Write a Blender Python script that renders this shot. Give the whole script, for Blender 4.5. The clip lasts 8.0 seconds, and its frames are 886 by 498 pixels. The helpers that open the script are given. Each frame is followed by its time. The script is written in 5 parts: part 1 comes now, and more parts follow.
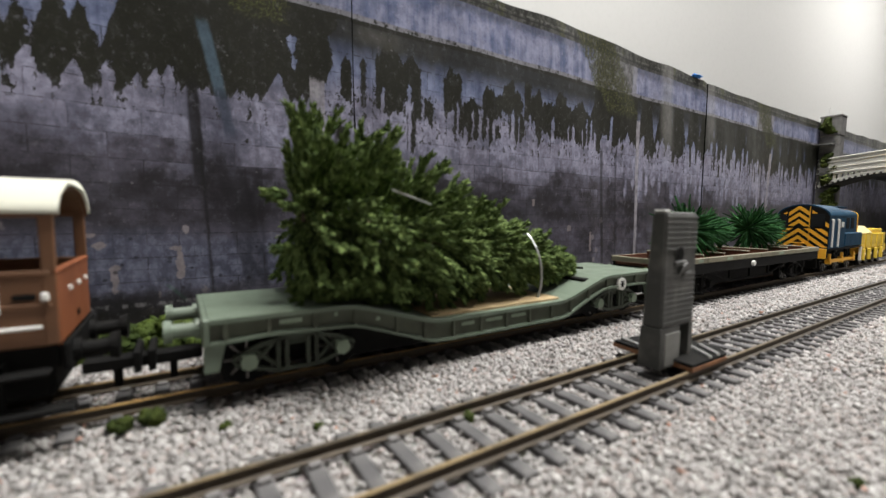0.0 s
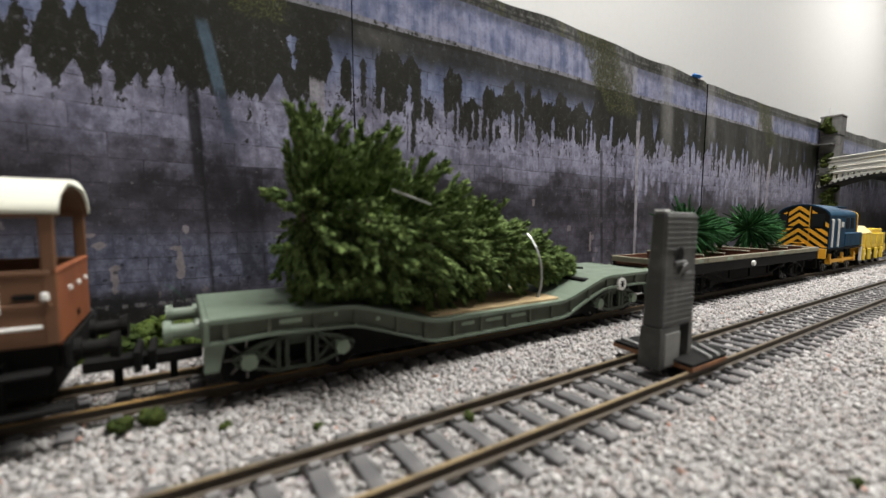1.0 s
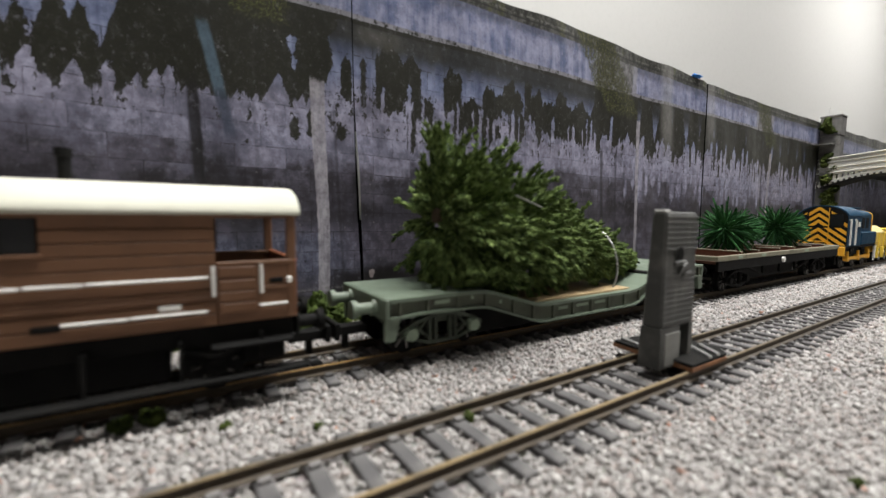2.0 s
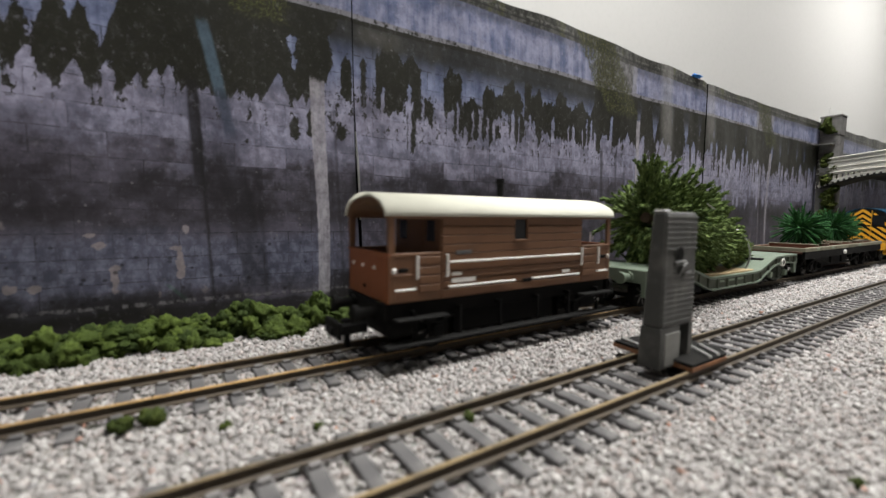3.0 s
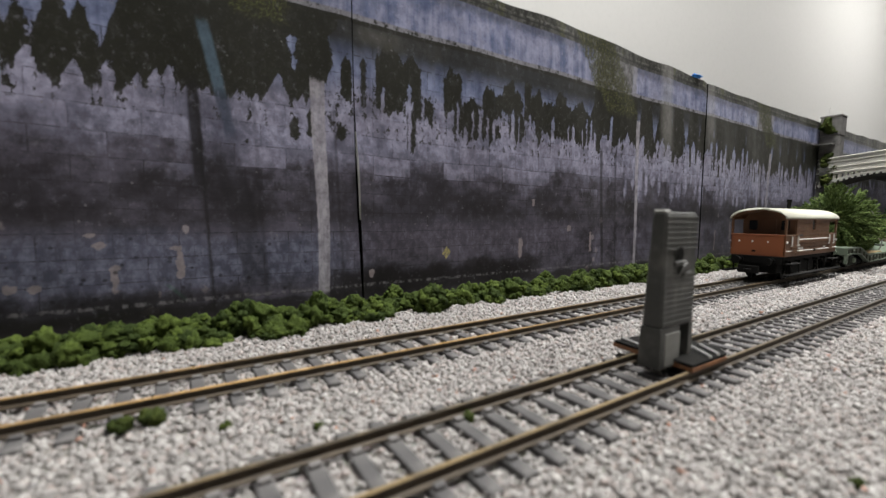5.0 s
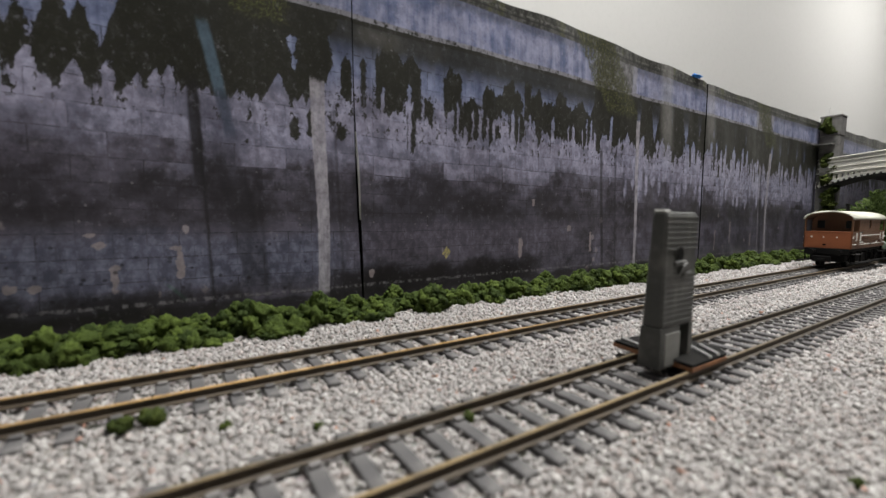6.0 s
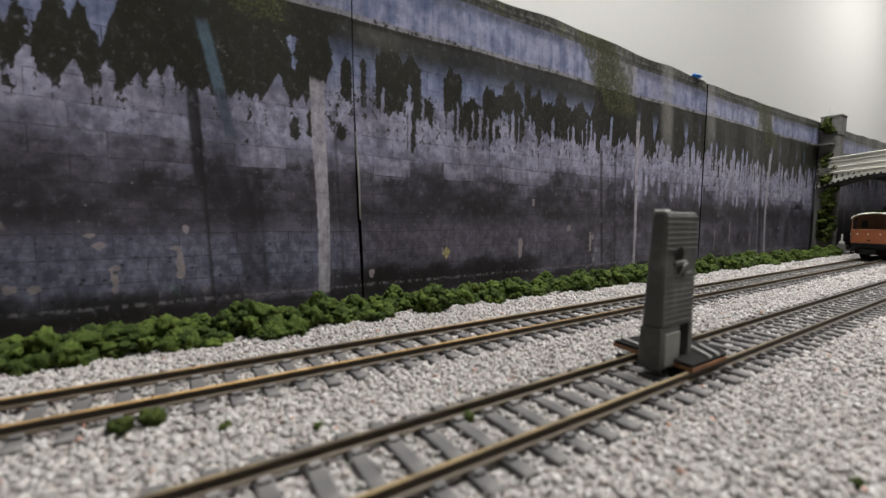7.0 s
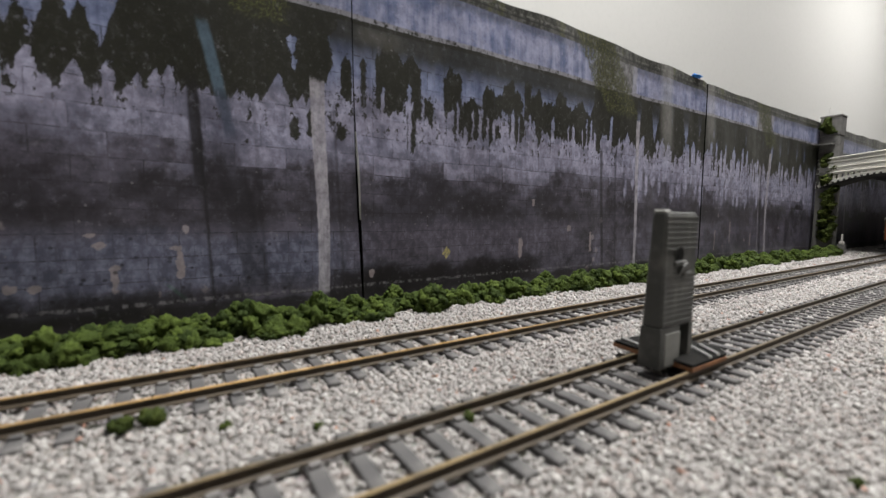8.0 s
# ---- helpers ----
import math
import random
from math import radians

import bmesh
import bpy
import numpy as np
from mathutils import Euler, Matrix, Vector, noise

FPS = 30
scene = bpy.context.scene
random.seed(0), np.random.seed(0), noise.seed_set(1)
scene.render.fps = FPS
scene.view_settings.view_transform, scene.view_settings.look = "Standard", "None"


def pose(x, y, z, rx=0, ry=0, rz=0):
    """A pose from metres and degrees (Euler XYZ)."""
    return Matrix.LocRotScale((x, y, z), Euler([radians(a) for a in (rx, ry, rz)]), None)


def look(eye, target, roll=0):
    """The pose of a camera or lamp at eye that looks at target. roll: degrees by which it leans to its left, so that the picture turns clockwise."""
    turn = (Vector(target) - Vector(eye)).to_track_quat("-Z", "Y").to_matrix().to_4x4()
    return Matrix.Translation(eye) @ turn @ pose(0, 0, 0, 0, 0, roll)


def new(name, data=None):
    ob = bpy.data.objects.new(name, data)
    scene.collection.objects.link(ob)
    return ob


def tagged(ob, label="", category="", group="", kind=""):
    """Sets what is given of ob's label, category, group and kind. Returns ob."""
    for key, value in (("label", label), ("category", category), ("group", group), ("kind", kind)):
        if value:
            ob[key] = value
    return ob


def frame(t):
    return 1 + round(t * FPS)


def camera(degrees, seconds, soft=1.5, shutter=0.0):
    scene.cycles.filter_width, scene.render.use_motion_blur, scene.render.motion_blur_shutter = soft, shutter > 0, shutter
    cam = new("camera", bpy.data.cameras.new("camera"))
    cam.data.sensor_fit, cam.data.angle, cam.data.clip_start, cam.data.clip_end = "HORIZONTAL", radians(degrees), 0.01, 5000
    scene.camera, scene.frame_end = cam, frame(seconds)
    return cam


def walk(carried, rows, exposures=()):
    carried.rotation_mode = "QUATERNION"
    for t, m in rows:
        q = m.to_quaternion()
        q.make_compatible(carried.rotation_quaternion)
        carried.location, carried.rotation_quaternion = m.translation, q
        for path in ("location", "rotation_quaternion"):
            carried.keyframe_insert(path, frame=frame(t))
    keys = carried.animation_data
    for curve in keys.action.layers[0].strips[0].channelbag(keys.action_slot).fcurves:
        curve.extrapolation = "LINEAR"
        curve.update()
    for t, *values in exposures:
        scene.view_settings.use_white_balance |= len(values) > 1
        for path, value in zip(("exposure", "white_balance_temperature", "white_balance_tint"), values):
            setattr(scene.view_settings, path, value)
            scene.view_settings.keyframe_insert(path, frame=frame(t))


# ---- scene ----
MM = 0.001
RAIL = 0.0045            # height of the rail tops over the ballast
NEAR_Y, FAR_Y = 0.06275, 0.118
WALL_Y = 0.196
GAUGE = 0.0165

# ---- camera: stands still on the ballast beside the tracks ----
cam = camera(94.1, 8.0, soft=1.45, shutter=0.2)
cam.data.dof.use_dof, cam.data.dof.focus_distance, cam.data.dof.aperture_fstop = True, 0.36, 15.0
EYE = Vector((0, 0, 0.0453))
AIM = EYE + Vector((0.53783, 0.83926, -0.07950))
walk(cam, [(0.0, look(EYE, AIM, 0.43)), (8.0, look(EYE, AIM, 0.43))], exposures=[(0.0, 0.08), (1.5, 0.07), (3.5, 0.0), (4.5, -0.05), (6.0, -0.15), (6.5, -0.16), (7.5, -0.1), (8.0, -0.07)])

# ---- world and light ----
world = bpy.data.worlds.new("room_world")
scene.world = world
world.use_nodes = True
world.node_tree.nodes["Background"].inputs["Color"].default_value = (0.85, 0.92, 1.0, 1)
world.node_tree.nodes["Background"].inputs["Strength"].default_value = 0.035

LAMPS = [  # place of each ceiling panel: x, y, watts
    (0.36, -0.03, 26.5),
    (2.1, -0.03, 16.5),
]
CEILING = 1.25
for lx, ly, watts in LAMPS:
    data = bpy.data.lights.new("panel_light", "AREA")
    data.shape, data.size, data.size_y, data.energy, data.color = "RECTANGLE", 0.8, 0.4, watts, (1.0, 0.985, 0.96)
    new("panel_light", data).matrix_world = pose(lx, ly, CEILING - 0.045)


# ---- node helpers ----
class Shader:
    """Short hand for building a procedural material."""

    def __init__(self, name, roughness=0.6, metallic=0.0, specular=0.5):
        self.mat = bpy.data.materials.new(name)
        self.mat.use_nodes = True
        self.tree = self.mat.node_tree
        self.bsdf = self.tree.nodes["Principled BSDF"]
        self.bsdf.inputs["Roughness"].default_value = roughness
        self.bsdf.inputs["Metallic"].default_value = metallic
        self.bsdf.inputs["Specular IOR Level"].default_value = specular
        self.coord = self.tree.nodes.new("ShaderNodeTexCoord").outputs["Object"]

    def put(self, socket, value):
        if isinstance(value, bpy.types.NodeSocket):
            self.tree.links.new(value, socket)
        elif isinstance(value, tuple) and len(value) == 3 and socket.type == "RGBA":
            socket.default_value = (*value, 1)
        else:
            socket.default_value = value

    def math(self, op, a, b=0.0, clamp=False):
        n = self.tree.nodes.new("ShaderNodeMath")
        n.operation, n.use_clamp = op, clamp
        self.put(n.inputs[0], a)
        self.put(n.inputs[1], b)
        return n.outputs[0]

    def step(self, value, low, high):
        """0 below low, 1 above high, smooth between (low may exceed high)."""
        n = self.tree.nodes.new("ShaderNodeMapRange")
        n.interpolation_type = "SMOOTHSTEP"
        self.put(n.inputs["Value"], value)
        flip = low > high
        n.inputs["From Min"].default_value, n.inputs["From Max"].default_value = min(low, high), max(low, high)
        n.inputs["To Min"].default_value, n.inputs["To Max"].default_value = (1, 0) if flip else (0, 1)
        return n.outputs["Result"]

    def band(self, value, low, high, soft):
        return self.math("MULTIPLY", self.step(value, low - soft, low + soft), self.step(value, high + soft, high - soft))

    def scaled(self, x, y, z, offset=(0, 0, 0)):
        n = self.tree.nodes.new("ShaderNodeMapping")
        self.put(n.inputs["Vector"], self.coord)
        n.inputs["Scale"].default_value = (x, y, z)
        n.inputs["Location"].default_value = offset
        return n.outputs["Vector"]

    def noise(self, scale, detail=3.0, vector=None, rough=0.55):
        n = self.tree.nodes.new("ShaderNodeTexNoise")
        self.put(n.inputs["Vector"], vector if vector is not None else self.coord)
        n.inputs["Scale"].default_value, n.inputs["Detail"].default_value, n.inputs["Roughness"].default_value = scale, detail, rough
        return n.outputs["Fac"]

    def cells(self, scale, vector=None, feature="F1", output="Distance"):
        n = self.tree.nodes.new("ShaderNodeTexVoronoi")
        n.feature = feature
        self.put(n.inputs["Vector"], vector if vector is not None else self.coord)
        n.inputs["Scale"].default_value = scale
        return n.outputs[output]

    def mix(self, fac, a, b, blend="MIX"):
        n = self.tree.nodes.new("ShaderNodeMix")
        n.data_type, n.blend_type = "RGBA", blend
        self.put(n.inputs["Factor"], fac)
        self.put(n.inputs[6], a)
        self.put(n.inputs[7], b)
        return n.outputs[2]

    def axis(self):
        n = self.tree.nodes.new("ShaderNodeSeparateXYZ")
        self.put(n.inputs[0], self.coord)
        return n.outputs[0], n.outputs[1], n.outputs[2]

    def random(self):
        return self.tree.nodes.new("ShaderNodeObjectInfo").outputs["Random"]

    def island(self):
        return self.tree.nodes.new("ShaderNodeNewGeometry").outputs["Random Per Island"]

    def ramp(self, fac, *stops):
        n = self.tree.nodes.new("ShaderNodeValToRGB")
        self.put(n.inputs[0], fac)
        r = n.color_ramp
        while len(r.elements) < len(stops):
            r.elements.new(0.5)
        for e, (p, c) in zip(r.elements, stops):
            e.position, e.color = p, (*c, 1)
        return n.outputs[0]

    def color(self, value):
        self.put(self.bsdf.inputs["Base Color"], value)
        return self

    def rough(self, value):
        self.put(self.bsdf.inputs["Roughness"], value)
        return self

    def bump(self, height, distance, strength=0.6):
        n = self.tree.nodes.new("ShaderNodeBump")
        n.inputs["Strength"].default_value, n.inputs["Distance"].default_value = strength, distance
        self.put(n.inputs["Height"], height)
        self.put(self.bsdf.inputs["Normal"], n.outputs[0])
        return self


def paint(name, base, dirt=(0.05, 0.045, 0.04), roughness=0.5, amount=0.35, metallic=0.0, grain=2500, specular=0.4):
    """Painted or moulded model surface: base colour with dust and grime in patches and a fine grain."""
    s = Shader(name, roughness, metallic, specular)
    big, small = s.noise(120, 4), s.noise(grain, 2)
    s.color(s.mix(s.math("MULTIPLY", s.step(big, 0.45, 0.75), amount), s.mix(s.math("MULTIPLY", small, 0.25), base, dirt), dirt))
    s.rough(s.math("ADD", s.math("MULTIPLY", big, 0.25), roughness - 0.12))
    s.bump(small, 0.00008, 0.5)
    return s.mat


# marks on the print, each (middle, half width, foot, head) in mm on the sheet
SOOT_MARKS = [
    (93.2, 7.7, 96, 132), (105.2, 6.5, 103, 129), (109.3, 2.6, 95, 111), (105.7, 2.7, 80, 100), (116.2, 3, 93, 109), (131.5, 6.1, 102, 128),
    (135.9, 3.3, 91, 109), (143.5, 5.9, 87, 114), (156.6, 4.6, 95, 122), (157.3, 8.9, 88, 104), (163.7, 2.9, 103, 118), (174.5, 10.2, 106, 128),
    (179.6, 6.8, 91, 112), (189, 3.3, 104, 131), (196.8, 9.8, 103, 126), (198.7, 3, 91, 111), (209.3, 9.6, 98, 122), (218.7, 5.7, 96, 129),
    (227.6, 5.5, 96, 122), (240.4, 11.6, 94, 127)]
SOOT_MARKS_BY_THE_JOINT = [
    (79.2, 1.5, 98, 123), (70.2, 2.7, 100, 122), (67.7, 2.4, 81, 91), (46.2, 1.9, 79, 91), (53.3, 1.7, 81, 95), (27.0, 1.1, 86, 91), (25.4, 1.1, 75, 80), (258, 7, 98, 132), (284, 11, 100, 134)]
PALE_MARKS = [
    (-19.9, 1.6, 80, 101), (-11.2, 1.1, 80, 98), (-5.4, 2.0, 80, 101), (-1.1, 1.8, 80, 103), (1.8, 0.6, 82, 97), (4.2, 1.0, 82, 96), (-29.3, 3.2, 80, 99),
    (39.1, 4.5, 78, 107), (-41.2, 2.1, 82, 101), (11.5, 2.2, 80, 97), (22.4, 4.3, 74, 97), (29.9, 1.9, 80, 97), (49.6, 2.1, 84, 100), (276, 1.3, 84, 121), (294, 2.6, 84, 107)]
BLUE_MARKS = [(-45.6, 2.2, 107, 160), (-39.5, 4.5, 105, 160), (-29.4, 2.2, 113, 160), (-21.5, 6.0, 105, 160), (45.5, 4.0, 116, 126), (46.5, 1.6, 110, 117), (65.5, 5.5, 114, 132)]
CHIPS = [
    (-27.7, 1.7, 36, 38.3), (-25.0, 2.4, 32, 35), (-20.9, 1.3, 15, 26), (-49.5, 2.0, 17, 21), (-43.2, 2.1, 17, 20.5), (-7.2, 0.9, 12, 15), (-10.3, 2.6, 5, 9),
    (-0.0, 1.5, 19, 31), (-1.2, 3.6, 30, 33), (1.9, 1.3, 37, 41), (184.3, 1.6, 19, 32), (195.3, 1.5, 52, 57), (252.0, 2.5, 6, 10), (83.0, 1.6, 13, 18),
    (231.2, 1.6, 35, 40), (254.7, 1.3, 20, 35), (440, 1.0, 14, 34), (470, 1.2, 20, 42), (520, 1.2, 16, 30)]


def printed_wall():
    """Glossy print of a sooty masonry retaining wall: courses, soot runs, blue parapet panels, lime streaks."""
    s = Shader("printed_masonry", 0.38, 0, 0.34)
    x, y, z = s.axis()
    X, Z = s.math("MULTIPLY", x, 1000), s.math("MULTIPLY", z, 1000)
    def field(sx, sz, detail=3, rough=0.55, offset=(0, 0, 0)):
        return s.noise(1, detail, s.scaled(sx, 0, sz, offset), rough)
    def times(a, b):
        return s.math("MULTIPLY", a, b)
    def plus(a, b):
        return s.math("ADD", a, b)
    def less(a, b):
        return s.math("SUBTRACT", a, b)
    def least(a, b):
        return s.math("MINIMUM", a, b)
    def most(a, b):
        return s.math("MAXIMUM", a, b)
    def centred(a, k):
        return times(less(a, 0.5), k)
    def along(*stops):
        """A height (mm) that changes from place to place along the wall: (place, height) pairs."""
        grey = s.ramp(times(plus(X, 60), 1 / 860), *[((p + 60) / 860, (h / 200,) * 3) for p, h in stops])
        return times(grey, 200)
    wide = field(17, 9, 3)
    runs = field(165, 17, 3, 0.6)
    broad = field(58, 17, 3, 0.55, (7, 0, 1))
    rags = field(340, 60, 4, 0.66, (5, 0, 2))
    blot = field(62, 70, 5, 0.65)
    grit = field(800, 800, 4, 0.7)
    stain = field(260, 190, 4, 0.7, (9, 0, 4))
    fray = field(420, 300, 4, 0.7, (3, 0, 8))
    # wavering coordinates, so that nothing on the print has a ruled edge
    Xw = plus(X, plus(centred(stain, 5.0), centred(fray, 3.0)))
    Zw = plus(Z, plus(centred(rags, 16), plus(centred(stain, 9), centred(fray, 6))))
    Zs = plus(Z, plus(centred(stain, 8), centred(fray, 4)))

    def mark(c, w, foot, head, k_foot, k_head, height):
        d = least(w, least(times(less(height, foot), k_foot), times(less(head, height), k_head)))
        return less(d, s.math("ABSOLUTE", less(Xw, c)))

    def marks(rows, k_foot, k_head, height):
        got = None
        for c, w, foot, head in rows:
            d = mark(c, w, foot, head, k_foot, k_head, height)
            got = d if got is None else most(got, d)
        return got

    def columns(pitch, seed, foot, head, width, k_foot, k_head, height, lean=0.0):
        """Irregular upright runs, one to a column of the given pitch; foot and head are (least, most) heights."""
        q = plus(times(plus(Xw, times(Z, lean)), 1 / pitch), seed)
        whole = s.math("FLOOR", q)
        rnd = s.tree.nodes.new("ShaderNodeTexWhiteNoise")
        rnd.noise_dimensions = "1D"
        s.put(rnd.inputs["W"], whole)
        cut = s.tree.nodes.new("ShaderNodeSeparateColor")
        s.put(cut.inputs[0], rnd.outputs["Color"])
        r, g, b = cut.outputs
        d = times(plus(times(b, 0.7), 0.3), width * pitch / 2)
        off = times(s.math("ABSOLUTE", less(less(q, whole), 0.5)), pitch)
        lo = plus(foot[0], times(r, foot[1] - foot[0]))
        hi = plus(head[0], times(g, head[1] - head[0]))
        return less(least(d, least(times(less(height, lo), k_foot), times(less(hi, height), k_head))), off)

    # stone courses, with wavering joints
    flat = s.tree.nodes.new("ShaderNodeCombineXYZ")
    s.put(flat.inputs[0], plus(X, centred(stain, 1.2)))
    s.put(flat.inputs[1], plus(Z, centred(wide, 3.0)))
    def courses(width, height, mortar):
        n = s.tree.nodes.new("ShaderNodeTexBrick")
        s.put(n.inputs["Vector"], flat.outputs[0])
        for key, v in (("Scale", 1.0), ("Mortar Size", mortar), ("Mortar Smooth", 0.6), ("Brick Width", width), ("Row Height", height), ("Bias", 0.0)):
            n.inputs[key].default_value = v
        n.inputs["Color1"].default_value, n.inputs["Color2"].default_value, n.inputs["Mortar"].default_value = (0, 0, 0, 1), (1, 1, 1, 1), (0.4, 0.4, 0.4, 1)
        return n.outputs["Color"], n.outputs["Fac"]
    tone, joint = courses(21.0, 9.4, 0.30)
    tone2, joint2 = courses(10.5, 4.7, 0.24)

    # pale lilac stone, blue-grey higher up
    pale = s.mix(s.step(plus(times(stain, 0.6), times(broad, 0.4)), 0.36, 0.60), (0.135, 0.135, 0.195), (0.395, 0.395, 0.535))
    pale = s.mix(times(tone, 0.4), pale, (0.31, 0.285, 0.365))
    pale = s.mix(times(s.step(blot, 0.47, 0.64), 0.6), pale, (0.10, 0.098, 0.14))
    cloud = field(38, 48, 4, 0.6, (12, 0, 3))
    pale = s.mix(times(s.step(plus(cloud, times(less(X, 60), 0.0006)), 0.52, 0.36), 0.6), pale, (0.085, 0.085, 0.125))
    blue = s.mix(s.step(plus(times(blot, 0.5), times(runs, 0.5)), 0.36, 0.62), (0.085, 0.105, 0.19), (0.27, 0.31, 0.475))
    stone = s.mix(s.step(plus(Z, centred(wide, 20)), 98, 116), pale, blue)
    # grimy lower wall: warm brown-black with a clearer violet zone near the foot
    low = s.mix(s.step(blot, 0.34, 0.66), (0.034, 0.031, 0.038), (0.135, 0.126, 0.17))
    low = s.mix(times(s.step(wide, 0.47, 0.64), 0.4), low, (0.050, 0.048, 0.066))
    low = s.mix(times(s.step(stain, 0.5, 0.68), 0.45), low, (0.14, 0.13, 0.165))
    low = s.mix(times(tone2, 0.35), low, (0.034, 0.029, 0.034))
    clear = times(s.band(plus(Z, centred(blot, 14)), 15, 37, 5), s.step(plus(X, centred(wide, 120)), 120, 50))
    low = s.mix(times(clear, 0.75), low, s.mix(s.step(stain, 0.4, 0.65), (0.085, 0.092, 0.14), (0.20, 0.21, 0.295)))
    clear = times(s.band(plus(Z, centred(blot, 14)), 22, 42, 5), s.band(plus(X, centred(wide, 80)), 76, 240, 12))
    low = s.mix(times(clear, 0.55), low, s.mix(s.step(stain, 0.4, 0.65), (0.075, 0.066, 0.088), (0.165, 0.152, 0.205)))
    shade = times(s.band(plus(Z, centred(blot, 18)), 42, 62, 6), s.step(field(30, 40, 3, 0.6, (2, 0, 9)), 0.34, 0.55))
    low = s.mix(times(shade, 0.7), low, (0.018, 0.016, 0.018))
    dirty = times(s.band(plus(Z, centred(blot, 14)), 6, 19, 4), s.band(plus(X, centred(wide, 40)), 62, 200, 8))
    low = s.mix(times(dirty, 0.92), low, (0.012, 0.010, 0.011))
    # where the pale stone ends: a wandering line, broken by whole stones and by runs
    foot = along((-50, 78), (-25, 74), (0, 72), (40, 69), (70, 70), (96, 74), (175, 76), (226, 80), (262, 75), (325, 82), (410, 76), (480, 71), (560, 70), (700, 62))
    edge = plus(less(Z, foot), plus(plus(centred(blot, 34), centred(wide, 16)), plus(plus(centred(tone, 13), centred(tone2, 6)), plus(centred(rags, 9), centred(stain, 8)))))
    drip = columns(9.4, 13, (54, 82), (90, 96), 0.8, 0.6, 1.0, Zs)
    edge = most(edge, less(times(drip, 6.0), times(s.step(X, 290, 230), 60)))
    stone = s.mix(s.step(edge, -12, 9), low, stone)
    stone = s.mix(times(joint, times(s.step(plus(rags, centred(blot, 0.4)), 0.40, 0.58), 0.7)), stone, (0.026, 0.024, 0.028))
    stone = s.mix(times(times(joint2, s.step(Z, 70, 52)), times(s.step(stain, 0.42, 0.6), 0.5)), stone, (0.014, 0.013, 0.015))

    # soot: a heavy cloak over the buttress, tall pointed patches beyond it, and fine runs far along
    cloak_foot = along((-50, 96), (-36, 93), (-30, 90), (-8, 91), (0, 91), (6, 92), (20, 95), (36, 95), (50, 97), (60, 104), (66, 122), (70, 140))
    cloak = least(times(less(plus(Zw, centred(runs, 14)), cloak_foot), 0.5), less(66, Xw))
    inlet = marks(BLUE_MARKS, 0.30, 1.0, Zs)
    cloak = least(cloak, times(inlet, -1.2))
    near = most(marks(SOOT_MARKS, 2.4, 1.0, plus(Zs, plus(centred(rags, 14), centred(runs, 8)))), marks(SOOT_MARKS_BY_THE_JOINT, 1.4, 0.5, Zs))
    fine = most(columns(13.0, 3, (90, 108), (112, 128), 1.0, 1.8, 0.7, Zs), columns(21.0, 71, (86, 104), (114, 134), 0.9, 1.6, 0.5, Zs))
    fine = most(fine, columns(7.0, 37, (82, 100), (96, 110), 0.7, 1.2, 0.6, Zs))
    gate = less(times(s.step(X, 236, 262), 60), 50)
    curtain = times(less(plus(Zw, centred(runs, 22)), along((236, 118), (262, 104), (330, 107), (420, 106), (520, 103), (620, 104), (720, 98))), 0.5)
    hung = columns(23.0, 55, (104, 128), (150, 160), 0.55, 0.2, 1.0, Zs)
    hung = least(hung, times(most(less(X, 305), -90), 0.2))
    fine = least(most(fine, curtain), times(hung, -1.2))
    soot_d = most(most(cloak, near), least(fine, gate))
    speckle = least(less(times(s.step(plus(fray, times(rags, 0.6)), 0.84, 0.92), 2.0), 1.0), times(least(less(Z, 84), less(110, Z)), 0.4))
    soot_d = most(soot_d, speckle)
    tongue = most(marks(PALE_MARKS, 1.0, 0.55, Zs), least(most(columns(9.7, 91, (60, 70), (90, 118), 0.75, 1.0, 0.5, Zs), columns(16.3, 23, (60, 70), (92, 114), 0.5, 1.0, 0.9, Zs)), gate))
    lick = columns(5.1, 47, (60, 70), (92, 116), 0.55, 1.0, 0.4, Zs)
    tongue = most(tongue, least(lick, times(least(less(X, 80), less(256, X)), 0.2)))
    soot_d = least(soot_d, times(tongue, -1.4))
    soot = s.step(soot_d, -0.35, 0.45)
    soot_col = s.mix(times(s.step(stain, 0.48, 0.75), 0.5), s.mix(grit, (0.009, 0.009, 0.006), (0.027, 0.027, 0.018)), (0.062, 0.063, 0.060))
    soot_col = s.mix(times(s.step(Z, 116, 100), times(s.step(fray, 0.55, 0.68), 0.5)), soot_col, (0.13, 0.125, 0.14))
    wall = s.mix(soot, stone, soot_col)
    # dark overhang of the cornice, its lower edge soft
    under = s.step(plus(Z, plus(centred(blot, 9), centred(runs, 10))), 115, 131)
    wall = s.mix(times(times(under, 0.95), s.step(X, 55, 64)), wall, soot_col)
    wall = s.mix(times(times(s.band(Z, 129, 137, 3), s.band(X, 74, 125, 10)), times(s.step(broad, 0.36, 0.56), 0.5)), wall, (0.12, 0.115, 0.10))

    # flaked patches and specks low on the wall
    chip = s.step(marks(CHIPS, 2.0, 2.0, plus(Z, plus(centred(fray, 3), centred(stain, 2)))), -0.1, 0.4)
    wall = s.mix(times(chip, 0.8), wall, s.mix(grit, (0.20, 0.165, 0.17), (0.38, 0.33, 0.335)))
    flake = less(s.cells(1, s.scaled(75, 0, 62)), centred(stain, 0.35))
    speck = times(times(s.step(flake, 0.15, 0.10), s.step(Z, 60, 44)), s.step(field(33, 38, 2), 0.47, 0.55))
    wall = s.mix(times(speck, 0.75), wall, (0.25, 0.22, 0.235))
